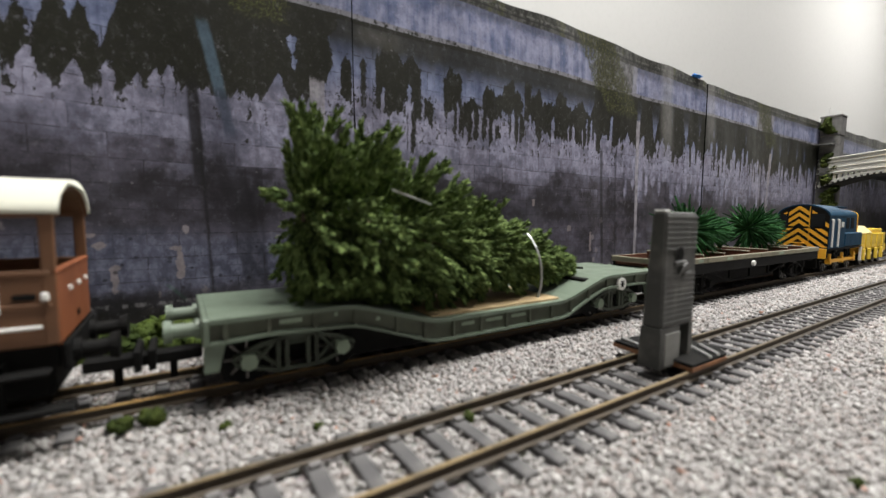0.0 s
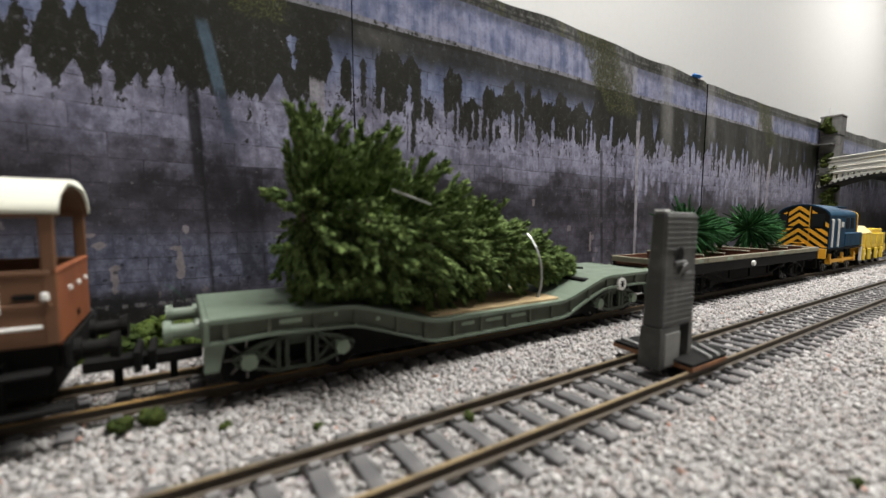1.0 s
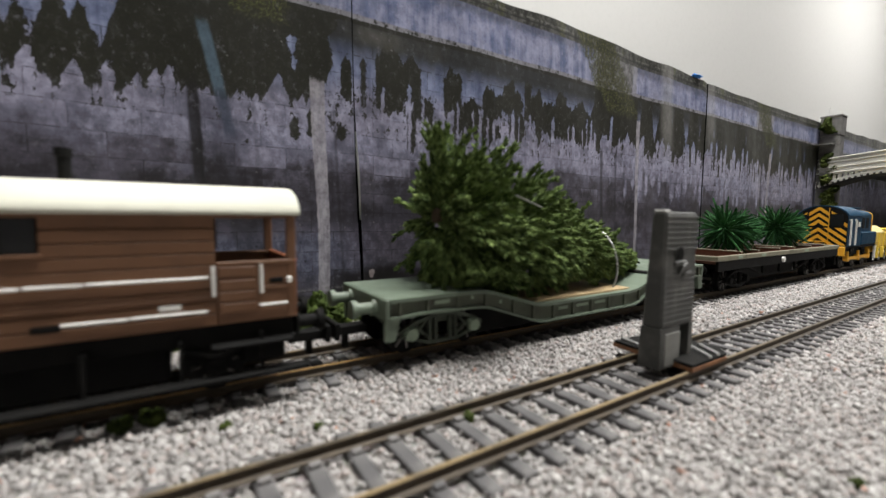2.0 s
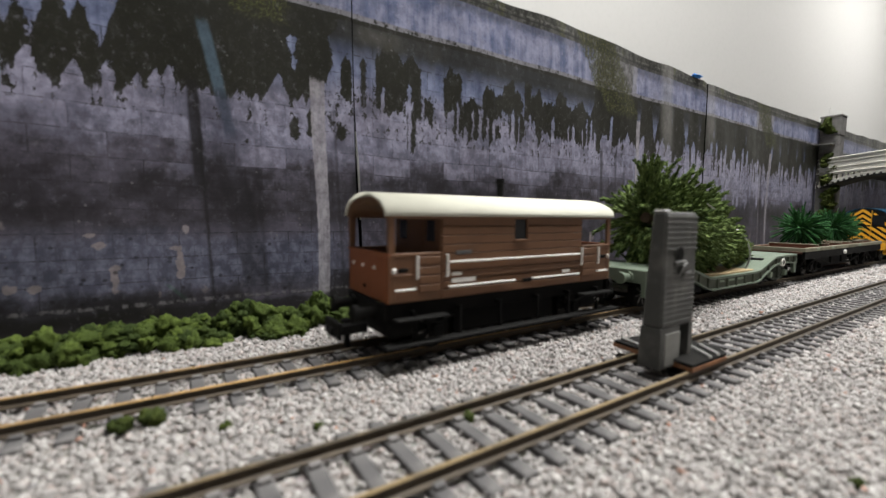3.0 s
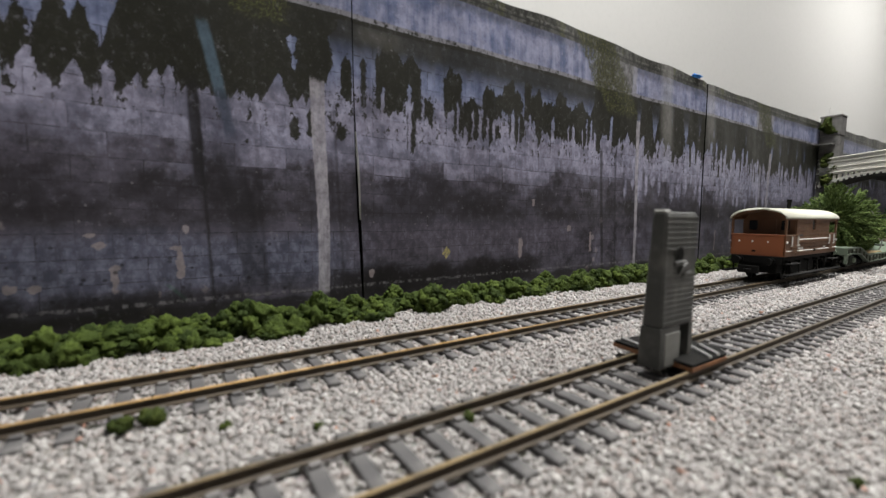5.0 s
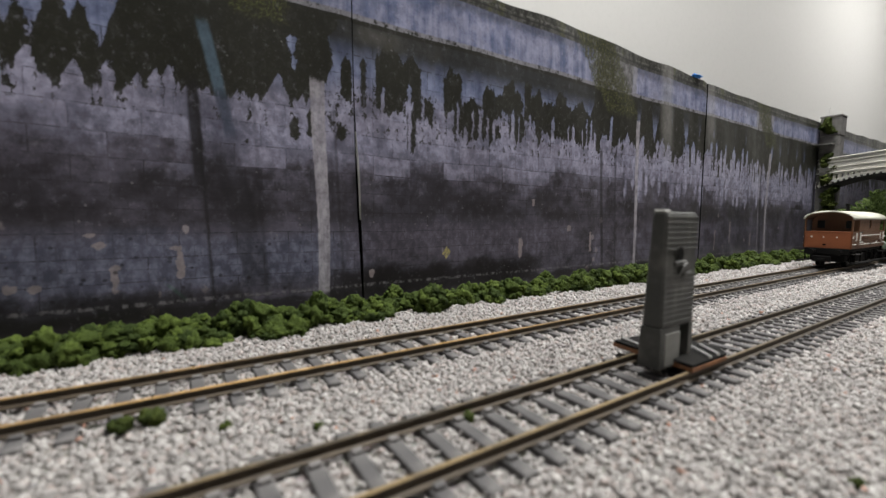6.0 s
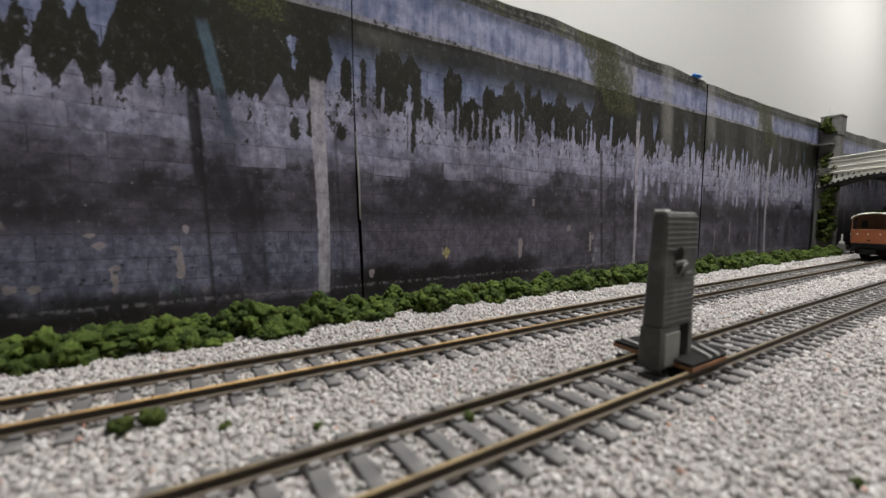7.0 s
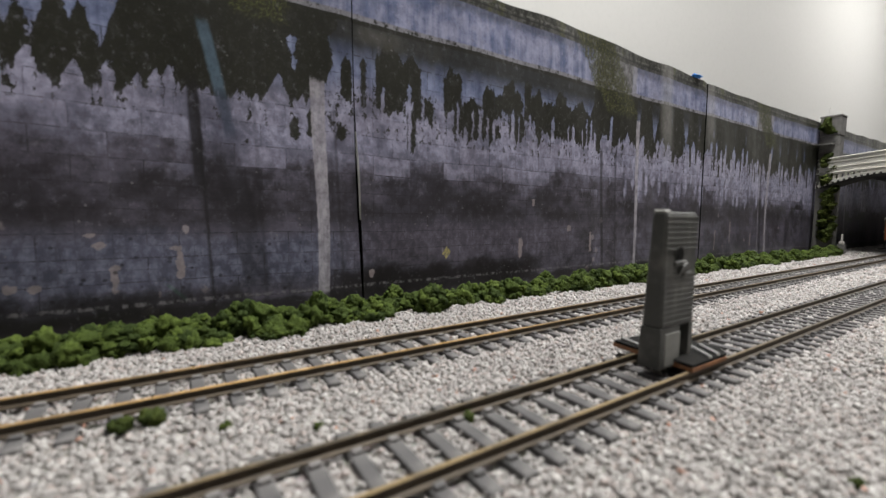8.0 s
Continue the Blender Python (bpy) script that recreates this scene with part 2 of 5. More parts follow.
    dust = times(s.step(s.cells(1, s.scaled(300, 0, 260)), 0.15, 0.08), s.step(field(60, 60, 2, 0.5, (3, 0, 3)), 0.48, 0.62))
    wall = s.mix(times(dust, 0.7), wall, (0.22, 0.21, 0.22))
    pits = times(times(s.step(s.cells(1, s.scaled(210, 0, 230, (4, 0, 2))), 0.20, 0.12), s.step(Z, 50, 30)), s.step(X, 75, 60))
    wall = s.mix(times(pits, 0.7), wall, (0.010, 0.010, 0.012))

    # lime streaks, narrowing and bending on the way down
    for at, w, high, strength, sway in ((57.5, 3.1, 108, 0.82, 1.0), (310.5, 2.0, 122, 0.85, 0.6), (560, 2.4, 118, 0.8, -0.8), (842, 2.5, 112, 0.7, 0.5), (537, 1.3, 104, 0.4, 0.6)):
        middle = plus(at, times(s.math("SINE", times(Z, 0.045)), sway))
        d = less(plus(w, times(less(Z, 60), 0.008)), s.math("ABSOLUTE", less(plus(X, centred(fray, 1.6)), middle)))
        m = times(s.step(least(d, times(less(high, Zs), 0.3)), -0.25, 0.35), s.step(Z, 4, 10))
        wall = s.mix(times(m, times(s.step(stain, 0.15, 0.42), strength)), wall, s.mix(s.step(times(plus(stain, rags), 0.5), 0.4, 0.6), (0.27, 0.255, 0.29), (0.45, 0.43, 0.475)))
    # dark edges of the buttresses
    lean = plus(X, times(Z, 0.045))
    for at, w, k in ((12.0, 0.55, 0.8), (33, 0.8, 0.3), (270, 1.6, 0.7), (287, 1.0, 0.45), (545, 1.6, 0.6), (700, 2.2, 0.8), (68.5, 0.7, 0.5)):
        m = times(s.band(plus(lean, centred(stain, 1.2)), at - w, at + w, 0.7), s.step(Z, 100, 92))
        wall = s.mix(times(m, k), wall, (0.016, 0.015, 0.016))
    m = times(s.band(plus(lean, centred(stain, 1.6)), 8.6, 13.0, 0.8), s.band(Zs, 58, 98, 6))
    wall = s.mix(times(m, 0.88), wall, (0.016, 0.015, 0.016))
    # blue-green wash down the buttress, and its raking dark stain
    wash = plus(X, times(less(Z, 100), 0.21))
    m = times(s.band(plus(wash, centred(stain, 1.5)), 13.2, 17.6, 0.8), s.band(Zs, 78, 122, 3))
    wall = s.mix(times(m, 0.75), wall, s.mix(s.step(Z, 92, 100), (0.05, 0.065, 0.10), (0.10, 0.155, 0.21)))
    rake = less(X, times(less(88, Z), 0.205))
    wall = s.mix(times(times(s.band(plus(rake, centred(blot, 3)), 9, 19.5, 0.9), s.band(Z, 14, 74, 5)), 0.5), wall, (0.020, 0.019, 0.022))
    daub = times(s.step(mark(128.1, 2.7, 21, 28, 0.8, 0.8, Zs), -0.1, 0.4), s.step(fray, 0.42, 0.52))
    wall = s.mix(times(daub, 0.85), wall, (0.44, 0.38, 0.14))
    wall = s.mix(times(times(s.band(plus(X, times(Z, 0.9)), 10.2, 11.8, 0.6), s.band(Z, 10, 17, 1)), times(s.step(X, 8, 4), 0.45)), wall, (0.07, 0.17, 0.12))
    # ledge at the foot, and a darker zone above it at the near end
    wall = s.mix(times(times(s.step(plus(Z, centred(blot, 14)), 18, 12), s.step(plus(X, centred(wide, 30)), 40, -12)), 0.8), wall, (0.013, 0.012, 0.013))
    wall = s.mix(times(s.step(plus(Z, centred(blot, 5)), 9.5, 7), 0.8), wall, (0.013, 0.012, 0.012))
    wall = s.mix(times(s.band(plus(Z, centred(fray, 1.5)), 9.4, 10.8, 0.4), times(s.step(stain, 0.45, 0.58), 0.7)), wall, (0.21, 0.20, 0.21))

    # parapet: framed blue-lilac panels between mossy piers, under a dark coping
    drop = along((-50, 100), (250, 100), (285, 97.5), (405, 96.2), (411, 94), (530, 94), (700, 96))
    Zp = less(Z, less(drop, 100))
    panel = s.mix(s.step(plus(times(runs, 0.45), times(blot, 0.55)), 0.36, 0.60), (0.095, 0.12, 0.225), (0.335, 0.345, 0.485))
    panel = s.mix(times(s.step(broad, 0.52, 0.66), 0.6), panel, (0.055, 0.085, 0.185))
    panel = s.mix(times(s.step(blot, 0.56, 0.72), 0.5), panel, (0.06, 0.063, 0.08))
    panel = s.mix(times(s.step(plus(Zp, centred(runs, 8)), 157, 162), 0.55), panel, (0.05, 0.053, 0.07))
    panel = s.mix(times(s.step(stain, 0.55, 0.7), 0.3), panel, (0.34, 0.33, 0.40))
    pier = None
    for a, b in ((8, 44), (256, 300), (524, 554), (706, 760)):
        m = s.band(plus(X, centred(stain, 2)), a, b, 1.2)
        pier = m if pier is None else most(pier, m)
    pillar = s.mix(s.step(stain, 0.42, 0.62), (0.10, 0.098, 0.10), (0.23, 0.225, 0.235))
    panel = s.mix(pier, panel, pillar)
    for a, b in ((252.5, 256), (300, 305), (520, 524), (554, 560), (44, 50)):
        panel = s.mix(times(s.band(Xw, a, b, 0.6), 0.7), panel, (0.30, 0.295, 0.315))
    cope = s.mix(s.step(stain, 0.4, 0.65), (0.022, 0.022, 0.019), (0.10, 0.10, 0.088))
    cope = s.mix(times(s.step(plus(broad, centred(fray, 0.4)), 0.55, 0.64), 0.55), cope, (0.085, 0.090, 0.028))
    panel = s.mix(s.step(plus(Zp, centred(fray, 1.5)), 163.6, 164.8), panel, cope)
    panel = s.mix(times(s.band(Zp, 166.6, 167.6, 0.4), 0.8), panel, (0.012, 0.012, 0.011))
    panel = s.mix(times(s.band(plus(Zp, centred(fray, 0.8)), 168.6, 169.6, 0.4), times(s.step(stain, 0.42, 0.55), 0.6)), panel, (0.20, 0.195, 0.18))
    bottom = plus(Z, centred(fray, 1.4))
    panel = s.mix(s.step(bottom, 142.2, 141.2), panel, s.mix(times(s.step(stain, 0.36, 0.52), 0.8), soot_col, (0.30, 0.295, 0.33)))
    panel = s.mix(s.step(bottom, 139.6, 139.0), panel, soot_col)
    wall = s.mix(times(s.step(bottom, 136.6, 137.6), s.step(X, 38, 44)), wall, panel)
    wall = s.mix(times(times(s.step(Z, 136, 139), s.step(X, 44, 38)), s.step(X, -48, -44)), wall, soot_col)
    # moss that has spilled from the piers
    for at, w, tip, top in ((262, 22, 122, 176), (536, 15, 122, 172), (28, 12, 128, 150), (-20, 20, 168, 180)):
        clump = less(w, plus(s.math("ABSOLUTE", less(Xw, plus(at, times(less(160, Z), 0.75 if at > 100 else 0.2)))), centred(blot, 22)))
        clump = least(clump, least(times(less(plus(Z, centred(stain, 10)), tip), 0.7), less(top, Z)))
        m = times(s.step(clump, -1, 4), s.step(plus(fray, centred(blot, 0.3)), 0.36, 0.52))
        green = s.mix(s.step(grit, 0.45, 0.62), (0.028, 0.030, 0.012), s.mix(s.step(fray, 0.55, 0.72), (0.105, 0.112, 0.030), (0.30, 0.29, 0.17)))
        wall = s.mix(times(m, 0.9), wall, green)
    # pale glare streaks down the buckled print, painted into its colour
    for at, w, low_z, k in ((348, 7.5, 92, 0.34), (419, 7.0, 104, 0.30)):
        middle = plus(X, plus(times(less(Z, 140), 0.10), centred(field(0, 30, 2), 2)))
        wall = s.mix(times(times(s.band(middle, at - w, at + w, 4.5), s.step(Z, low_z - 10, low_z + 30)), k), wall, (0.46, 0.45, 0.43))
    mottle = field(210, 170, 6, 0.72, (1, 0, 6))
    wall = s.mix(times(s.step(mottle, 0.56, 0.40), 0.30), wall, s.mix(0.75, wall, (0.008, 0.007, 0.008)))
    wall = s.mix(times(s.step(mottle, 0.56, 0.74), 0.28), wall, (0.34, 0.335, 0.40))
    wall = s.mix(times(s.step(fray, 0.42, 0.30), 0.35), wall, s.mix(0.7, wall, (0.006, 0.006, 0.007)))
    wall = s.mix(times(s.step(plus(times(fray, 0.6), times(grit, 0.4)), 0.56, 0.68), times(s.step(Z, 138, 120), 0.26)), wall, (0.33, 0.325, 0.39))
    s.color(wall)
    s.rough(plus(0.26, times(blot, 0.22)))
    s.bump(plus(field(26, 7, 2), times(grit, 0.02)), 0.0035, 0.5)
    return s.mat


def stone_mat():
    s = Shader("ballast_stone", 0.9, 0, 0.2)
    tone = s.ramp(s.island(), (0.0, (0.25, 0.238, 0.230)), (0.3, (0.35, 0.336, 0.325)), (0.65, (0.42, 0.403, 0.39)), (0.9, (0.49, 0.475, 0.46)), (0.98, (0.58, 0.57, 0.555)))
    pink = s.math("FRACT", s.math("MULTIPLY", s.island(), 57.3))
    tone = s.mix(s.math("MULTIPLY", s.step(pink, 0.75, 0.97), 0.5), tone, (0.46, 0.37, 0.335))
    rust = s.step(s.math("FRACT", s.math("MULTIPLY", s.island(), 913.7)), 0.997, 0.9975)
    tone = s.mix(s.math("MULTIPLY", rust, 0.8), tone, (0.42, 0.17, 0.09))
    s.color(s.mix(s.math("MULTIPLY", s.noise(900, 3), 0.45), tone, (0.2, 0.185, 0.18)))
    return s.bump(s.noise(3000, 2), 0.0001, 0.5).mat


def bed_mat():
    s = Shader("ballast_bed", 0.95, 0, 0.15)
    c = s.cells(600, output="Color")
    s.color(s.mix(s.noise(260, 4), s.mix(0.35, (0.18, 0.165, 0.16), c, "MULTIPLY"), (0.34, 0.323, 0.31)))
    return s.bump(s.cells(600), 0.0008, 1.0).mat


def rail_mat(name, dull, bright):
    s = Shader(name, 0.6, 0.2, 0.4)
    x, y, z = s.axis()
    top = s.step(z, 0.0042, 0.0044)
    side = s.mix(s.noise(300, 4), (0.030, 0.023, 0.015), (0.085, 0.062, 0.038))
    worn = s.math("ADD", s.math("MULTIPLY", s.noise(9, 2), 0.7), s.math("MULTIPLY", s.noise(120, 4), 0.3))
    # rail tops turn brighter towards the near end, in patches
    near_bright = s.math("MULTIPLY", s.step(worn, 0.38, 0.56), s.math("ADD", s.math("MULTIPLY", s.step(x, 0.21, 0.02), 0.9), 0.1))
    s.color(s.mix(top, side, s.mix(near_bright, dull, bright)))
    return s.mat


def foliage(name, dark, light, scale=700):
    s = Shader(name, 0.85, 0, 0.15)
    tone = s.mix(s.island(), dark, light)
    s.color(s.mix(s.step(s.noise(scale, 4), 0.35, 0.7), s.mix(0.5, tone, dark), tone))
    return s.bump(s.noise(scale * 2, 3), 0.0006, 0.9).mat


def plank_mat(name, dark, light, along=40, across=900):
    s = Shader(name, 0.65, 0, 0.3)
    g = s.noise(1, 4, s.scaled(along, across, across))
    c = s.mix(g, dark, light)
    s.color(s.mix(s.math("MULTIPLY", s.random(), 0.35), c, dark))
    return s.bump(g, 0.0002, 0.5).mat


PRINT = printed_wall()
STONE, BED = stone_mat(), bed_mat()
RAILS = rail_mat("weathered_rail", (0.062, 0.054, 0.042), (0.26, 0.19, 0.095))
BRASSY = rail_mat("brassy_rail", (0.085, 0.065, 0.04), (0.50, 0.31, 0.115))
SLEEPER = paint("sleeper_grey", (0.058, 0.057, 0.060), (0.25, 0.238, 0.23), 0.8, 0.55)
ROOM = paint("white_wall_paint", (0.455, 0.453, 0.44), (0.43, 0.428, 0.416), 0.85, 0.4, grain=300)
# grey of the unseen walls, kept dark so they bounce little light
DIM = paint("grey_wall_paint", (0.16, 0.155, 0.15), (0.12, 0.118, 0.115), 0.85, 0.4, grain=300)
CARPET = paint("grey_carpet", (0.16, 0.15, 0.15), (0.08, 0.08, 0.08), 0.95, 0.5, grain=400)
BOARD = plank_mat("plywood", (0.32, 0.22, 0.12), (0.50, 0.37, 0.22), 6, 60)
BUSH = foliage("foam_foliage", (0.018, 0.030, 0.006), (0.082, 0.116, 0.021))
IVY = foliage("ivy_foliage", (0.026, 0.038, 0.008), (0.085, 0.105, 0.022))
TREE = foliage("fir_needles", (0.032, 0.056, 0.015), (0.225, 0.305, 0.098), 500)
PINE = foliage("dark_pine_needles", (0.009, 0.040, 0.013), (0.055, 0.180, 0.055), 500)
BARK = paint("brown_bark", (0.09, 0.06, 0.035), roughness=0.9)
BAUXITE = paint("bauxite_brown", (0.155, 0.074, 0.036), (0.09, 0.047, 0.027), 0.55, 0.45)
RED_END = paint("bauxite_red_end", (0.28, 0.09, 0.034), (0.17, 0.06, 0.03), 0.5, 0.4)
CREAM = paint("cream_roof", (0.60, 0.60, 0.51), (0.48, 0.47, 0.40), 0.7, 0.3, specular=0.2)
PAPER = paint("paper_edge", (0.70, 0.70, 0.70), (0.4, 0.4, 0.4), 0.8, 0.3)
WHITE = paint("white_rail_paint", (0.80, 0.79, 0.75), (0.45, 0.42, 0.38), 0.5, 0.4)
BLACK = paint("underframe_black", (0.005, 0.005, 0.005), (0.016, 0.015, 0.013), 0.7, 0.4, specular=0.12)
STEEL = paint("wheel_steel", (0.22, 0.21, 0.20), (0.06, 0.05, 0.045), 0.35, 0.5, 0.8)
GREEN = paint("grey_green_paint", (0.150, 0.192, 0.145), (0.095, 0.110, 0.080), 0.45, 0.45)
# the deck's green with the shade on the side webs mixed in, plus grime
WEB = paint("shaded_web_green", (0.085, 0.098, 0.068), (0.045, 0.042, 0.032), 0.6, 0.7)
# bogie green darkened for the shade under the deck, plus grime
BOGIE = paint("shaded_bogie_green", (0.068, 0.084, 0.060), (0.018, 0.018, 0.015), 0.6, 0.7)
PALE_GREEN = paint("worn_pale_green", (0.30, 0.38, 0.28), (0.16, 0.2, 0.15), 0.5, 0.4)
DECK_WOOD = plank_mat("pale_deck_wood", (0.36, 0.26, 0.14), (0.56, 0.43, 0.25))
OLIVE = paint("olive_wagon_grey", (0.25, 0.235, 0.165), (0.11, 0.10, 0.075), 0.6, 0.5)
RED_WOOD = plank_mat("red_brown_wood", (0.085, 0.035, 0.022), (0.17, 0.075, 0.045))
BLUE = paint("rail_blue", (0.006, 0.044, 0.090), (0.008, 0.022, 0.036), 0.6, 0.3, specular=0.15)
YELLOW = paint("warning_yellow", (0.90, 0.45, 0.03), (0.60, 0.30, 0.04), 0.45, 0.3)
PLANT_YELLOW = paint("plant_yellow", (0.82, 0.58, 0.06), (0.5, 0.32, 0.06), 0.45, 0.3)
PALE_YELLOW = paint("pale_yellow_cover", (0.85, 0.72, 0.36), (0.6, 0.45, 0.2), 0.5, 0.3)
GLASS_DARK = paint("dark_glazing", (0.012, 0.013, 0.015), (0.03, 0.03, 0.03), 0.15, 0.2)
TOWER = paint("dark_grey_plastic", (0.042, 0.044, 0.041), (0.15, 0.147, 0.138), 0.5, 0.85)
TOWER_WORN = paint("worn_grey_plastic", (0.26, 0.26, 0.245), (0.07, 0.07, 0.065), 0.5, 0.5)
RUSTY = paint("rust_orange_edge", (0.26, 0.112, 0.045), (0.06, 0.04, 0.03), 0.7, 0.6)
SILVER = paint("bare_silver_strip", (0.50, 0.50, 0.49), (0.2, 0.19, 0.18), 0.35, 0.4, 0.7)
BRIDGE = paint("ivory_bridge_paint", (0.80, 0.79, 0.72), (0.55, 0.53, 0.47), 0.55, 0.4)
# near-black for the deck, girders, soffit, dentils and end board
SOFFIT = paint("dark_girder", (0.035, 0.034, 0.032), (0.07, 0.066, 0.06), 0.8, 0.4)
CONCRETE = paint("pillar_stone", (0.17, 0.165, 0.16), (0.045, 0.045, 0.042), 0.85, 0.7, grain=900)
PUTTY = paint("blue_putty", (0.02, 0.20, 0.62), (0.02, 0.12, 0.4), 0.6, 0.2)
GLOW = Shader("lamp_diffuser", 0.5)
GLOW.bsdf.inputs["Emission Color"].default_value = (1, 0.97, 0.92, 1)
GLOW.bsdf.inputs["Emission Strength"].default_value = 6.0
GLOW = GLOW.color((0.9, 0.9, 0.9)).mat


# ---- mesh helpers ----
def mesh_from(name, bm, material, smooth=False):
    me = bpy.data.meshes.new(name)
    bmesh.ops.recalc_face_normals(bm, faces=bm.faces)
    bm.to_mesh(me)
    bm.free()
    for p in me.polygons:
        p.use_smooth = smooth
    me.materials.append(material)
    return me


def part(name, bm, material, parent=None, label="", smooth=False):
    ob = new(name, mesh_from(name, bm, material, smooth))
    if parent is not None:
        ob.parent = parent
    if label:
        tagged(ob, label)
    return ob


def thing(name, m, label, category, group="", kind=""):
    ob = new(name)
    ob.empty_display_size = 0.01
    ob.matrix_basis = m
    return tagged(ob, label, category, group, kind)


def box(x0, x1, y0, y1, z0, z1, bevel=0.0, bm=None):
    """An upright block in millimetres, with bevelled edges."""
    own = bmesh.new()
    bmesh.ops.create_cube(own, size=1, matrix=Matrix.LocRotScale(((x0 + x1) / 2 * MM, (y0 + y1) / 2 * MM, (z0 + z1) / 2 * MM), None,
                                                                  ((x1 - x0) * MM, (y1 - y0) * MM, (z1 - z0) * MM)))
    if bevel:
        bmesh.ops.bevel(own, geom=own.edges[:], offset=bevel * MM, segments=1, affect="EDGES")
    return merge(bm, own)


def merge(bm, own):
    if bm is None:
        return own
    me = bpy.data.meshes.new("scratch")
    own.to_mesh(me)
    own.free()
    bm.from_mesh(me)
    bpy.data.meshes.remove(me)
    return bm


def rod(a, b, r, sides=8, bm=None, r2=None):
    """A round bar between two points in millimetres."""
    own = bmesh.new()
    a, b = Vector(a) * MM, Vector(b) * MM
    way = b - a
    m = Matrix.Translation((a + b) / 2) @ way.to_track_quat("Z", "Y").to_matrix().to_4x4()
    bmesh.ops.create_cone(own, cap_ends=True, segments=sides, radius1=r * MM, radius2=(r if r2 is None else r2) * MM, depth=way.length, matrix=m)
    return merge(bm, own)


def prism(outline, lo, hi, plane="xz", bevel=0.0, bm=None):
    """A flat outline (mm) pushed from lo to hi along the axis that the plane leaves out."""
    own = bmesh.new()
    def at(p, d):
        u, v = p
        return Vector({"xz": (u, d, v), "yz": (d, u, v), "xy": (u, v, d)}[plane]) * MM
    rings = [[own.verts.new(at(p, d)) for p in outline] for d in (lo, hi)]
    own.faces.new(rings[0])
    own.faces.new(rings[1][::-1])
    n = len(outline)
    for i in range(n):
        own.faces.new((rings[0][i], rings[1][i], rings[1][(i + 1) % n], rings[0][(i + 1) % n]))
    bmesh.ops.recalc_face_normals(own, faces=own.faces)
    if bevel:
        bmesh.ops.bevel(own, geom=own.edges[:], offset=bevel * MM, segments=1, affect="EDGES")
    return merge(bm, own)


def arc(cx, cy, rx, ry, a0, a1, n):
    return [(cx + rx * math.cos(radians(a0 + (a1 - a0) * i / n)), cy + ry * math.sin(radians(a0 + (a1 - a0) * i / n))) for i in range(n + 1)]


def lump(bm, centre, size, rng, rough=0.35, sub=2):
    """A crumbly ball of foam, in metres."""
    own = bmesh.new()
    bmesh.ops.create_icosphere(own, subdivisions=sub, radius=1)
    seed = Vector((rng.random() * 50, rng.random() * 50, rng.random() * 50))
    for v in own.verts:
        k = 1 + rough * noise.noise(v.co * 1.7 + seed) + rough * 0.9 * noise.noise(v.co * 3.7 + seed) + rough * 0.5 * noise.noise(v.co * 8.3 + seed)
        v.co = Vector(centre) + Vector((v.co.x * size[0], v.co.y * size[1], v.co.z * size[2])) * k
    return merge(bm, own)


# ---- the room and the baseboard ----
def slab(name, x0, x1, y0, y1, z0, z1, material, label, category):
    return tagged(part(name, box(x0 * 1000, x1 * 1000, y0 * 1000, y1 * 1000, z0 * 1000, z1 * 1000), material), label, category, kind="structure")


X0, X1, Y0, Y1, Z0 = -0.75, 3.0, -0.95, 0.52, -0.72
slab("floor", X0 - 0.08, X1 + 0.08, Y0 - 0.08, Y1 + 0.08, Z0 - 0.06, Z0, CARPET, "grey carpeted floor of the layout room", "floor")
slab("ceiling", X0 - 0.08, X1 + 0.08, Y0 - 0.08, Y1 + 0.08, CEILING, CEILING + 0.06, ROOM, "plain white ceiling of the room", "ceiling")
slab("wall_north", X0 - 0.08, X1 + 0.08, Y1, Y1 + 0.08, Z0, CEILING, ROOM, "plain off-white room wall behind the layout", "wall")
slab("wall_south", X0 - 0.08, X1 + 0.08, Y0 - 0.08, Y0, Z0, CEILING, DIM, "unseen mid-grey room wall that cuts bounced light", "wall")
slab("wall_west", X0 - 0.08, X0, Y0, Y1, Z0, CEILING, DIM, "unseen mid-grey room wall that cuts bounced light", "wall")
slab("wall_east", X1, X1 + 0.08, Y0, Y1, Z0, CEILING, ROOM, "plain off-white room wall", "wall")
# unseen board, added to keep glare off the print under the bridge
slab("end_board", 1.517, 1.53, -0.05, 0.21, 0.0, 0.115, SOFFIT, "unseen dark board at the far end, keeping light from under the bridge", "board")
slab("ground", -0.60, 1.55, -0.26, 0.26, -0.72, 0.0004, BED, "baseboard covered with grey-pink stone ballast", "ground")

for lx, ly, watts in LAMPS:
    lamp = thing("ceiling_lamp", pose(lx, ly, CEILING), "flat white ceiling lamp panel, switched on", "lamp", "ceiling lamps")
    rim = box(-420, 420, -220, 220, -28, 0, 4)
    part("frame", rim, WHITE, lamp)
    part("diffuser", box(-400, 400, -200, 200, -34, -28.5, 1), GLOW, lamp, "glowing opal diffuser")


# ---- printed retaining wall ----
SHEETS = [(-330, 72.6, 0.0), (73.4, 410.6, 0.9), (411.2, 745, 0.3), (745.5, 1080, 1.2), (1080.5, 1516, 0.4)]


def wall_top(x):
    """Height of the sheets' cut edge, which dips from joint to joint."""
    return float(np.interp(x, (-330, 170, 250, 285, 320, 405.5, 411, 530, 610, 700, 815, 1020, 1420), (172.5, 172.8, 173.6, 171.2, 171, 169.6, 167.5, 167.6, 168.3, 169.8, 171, 176, 176)))


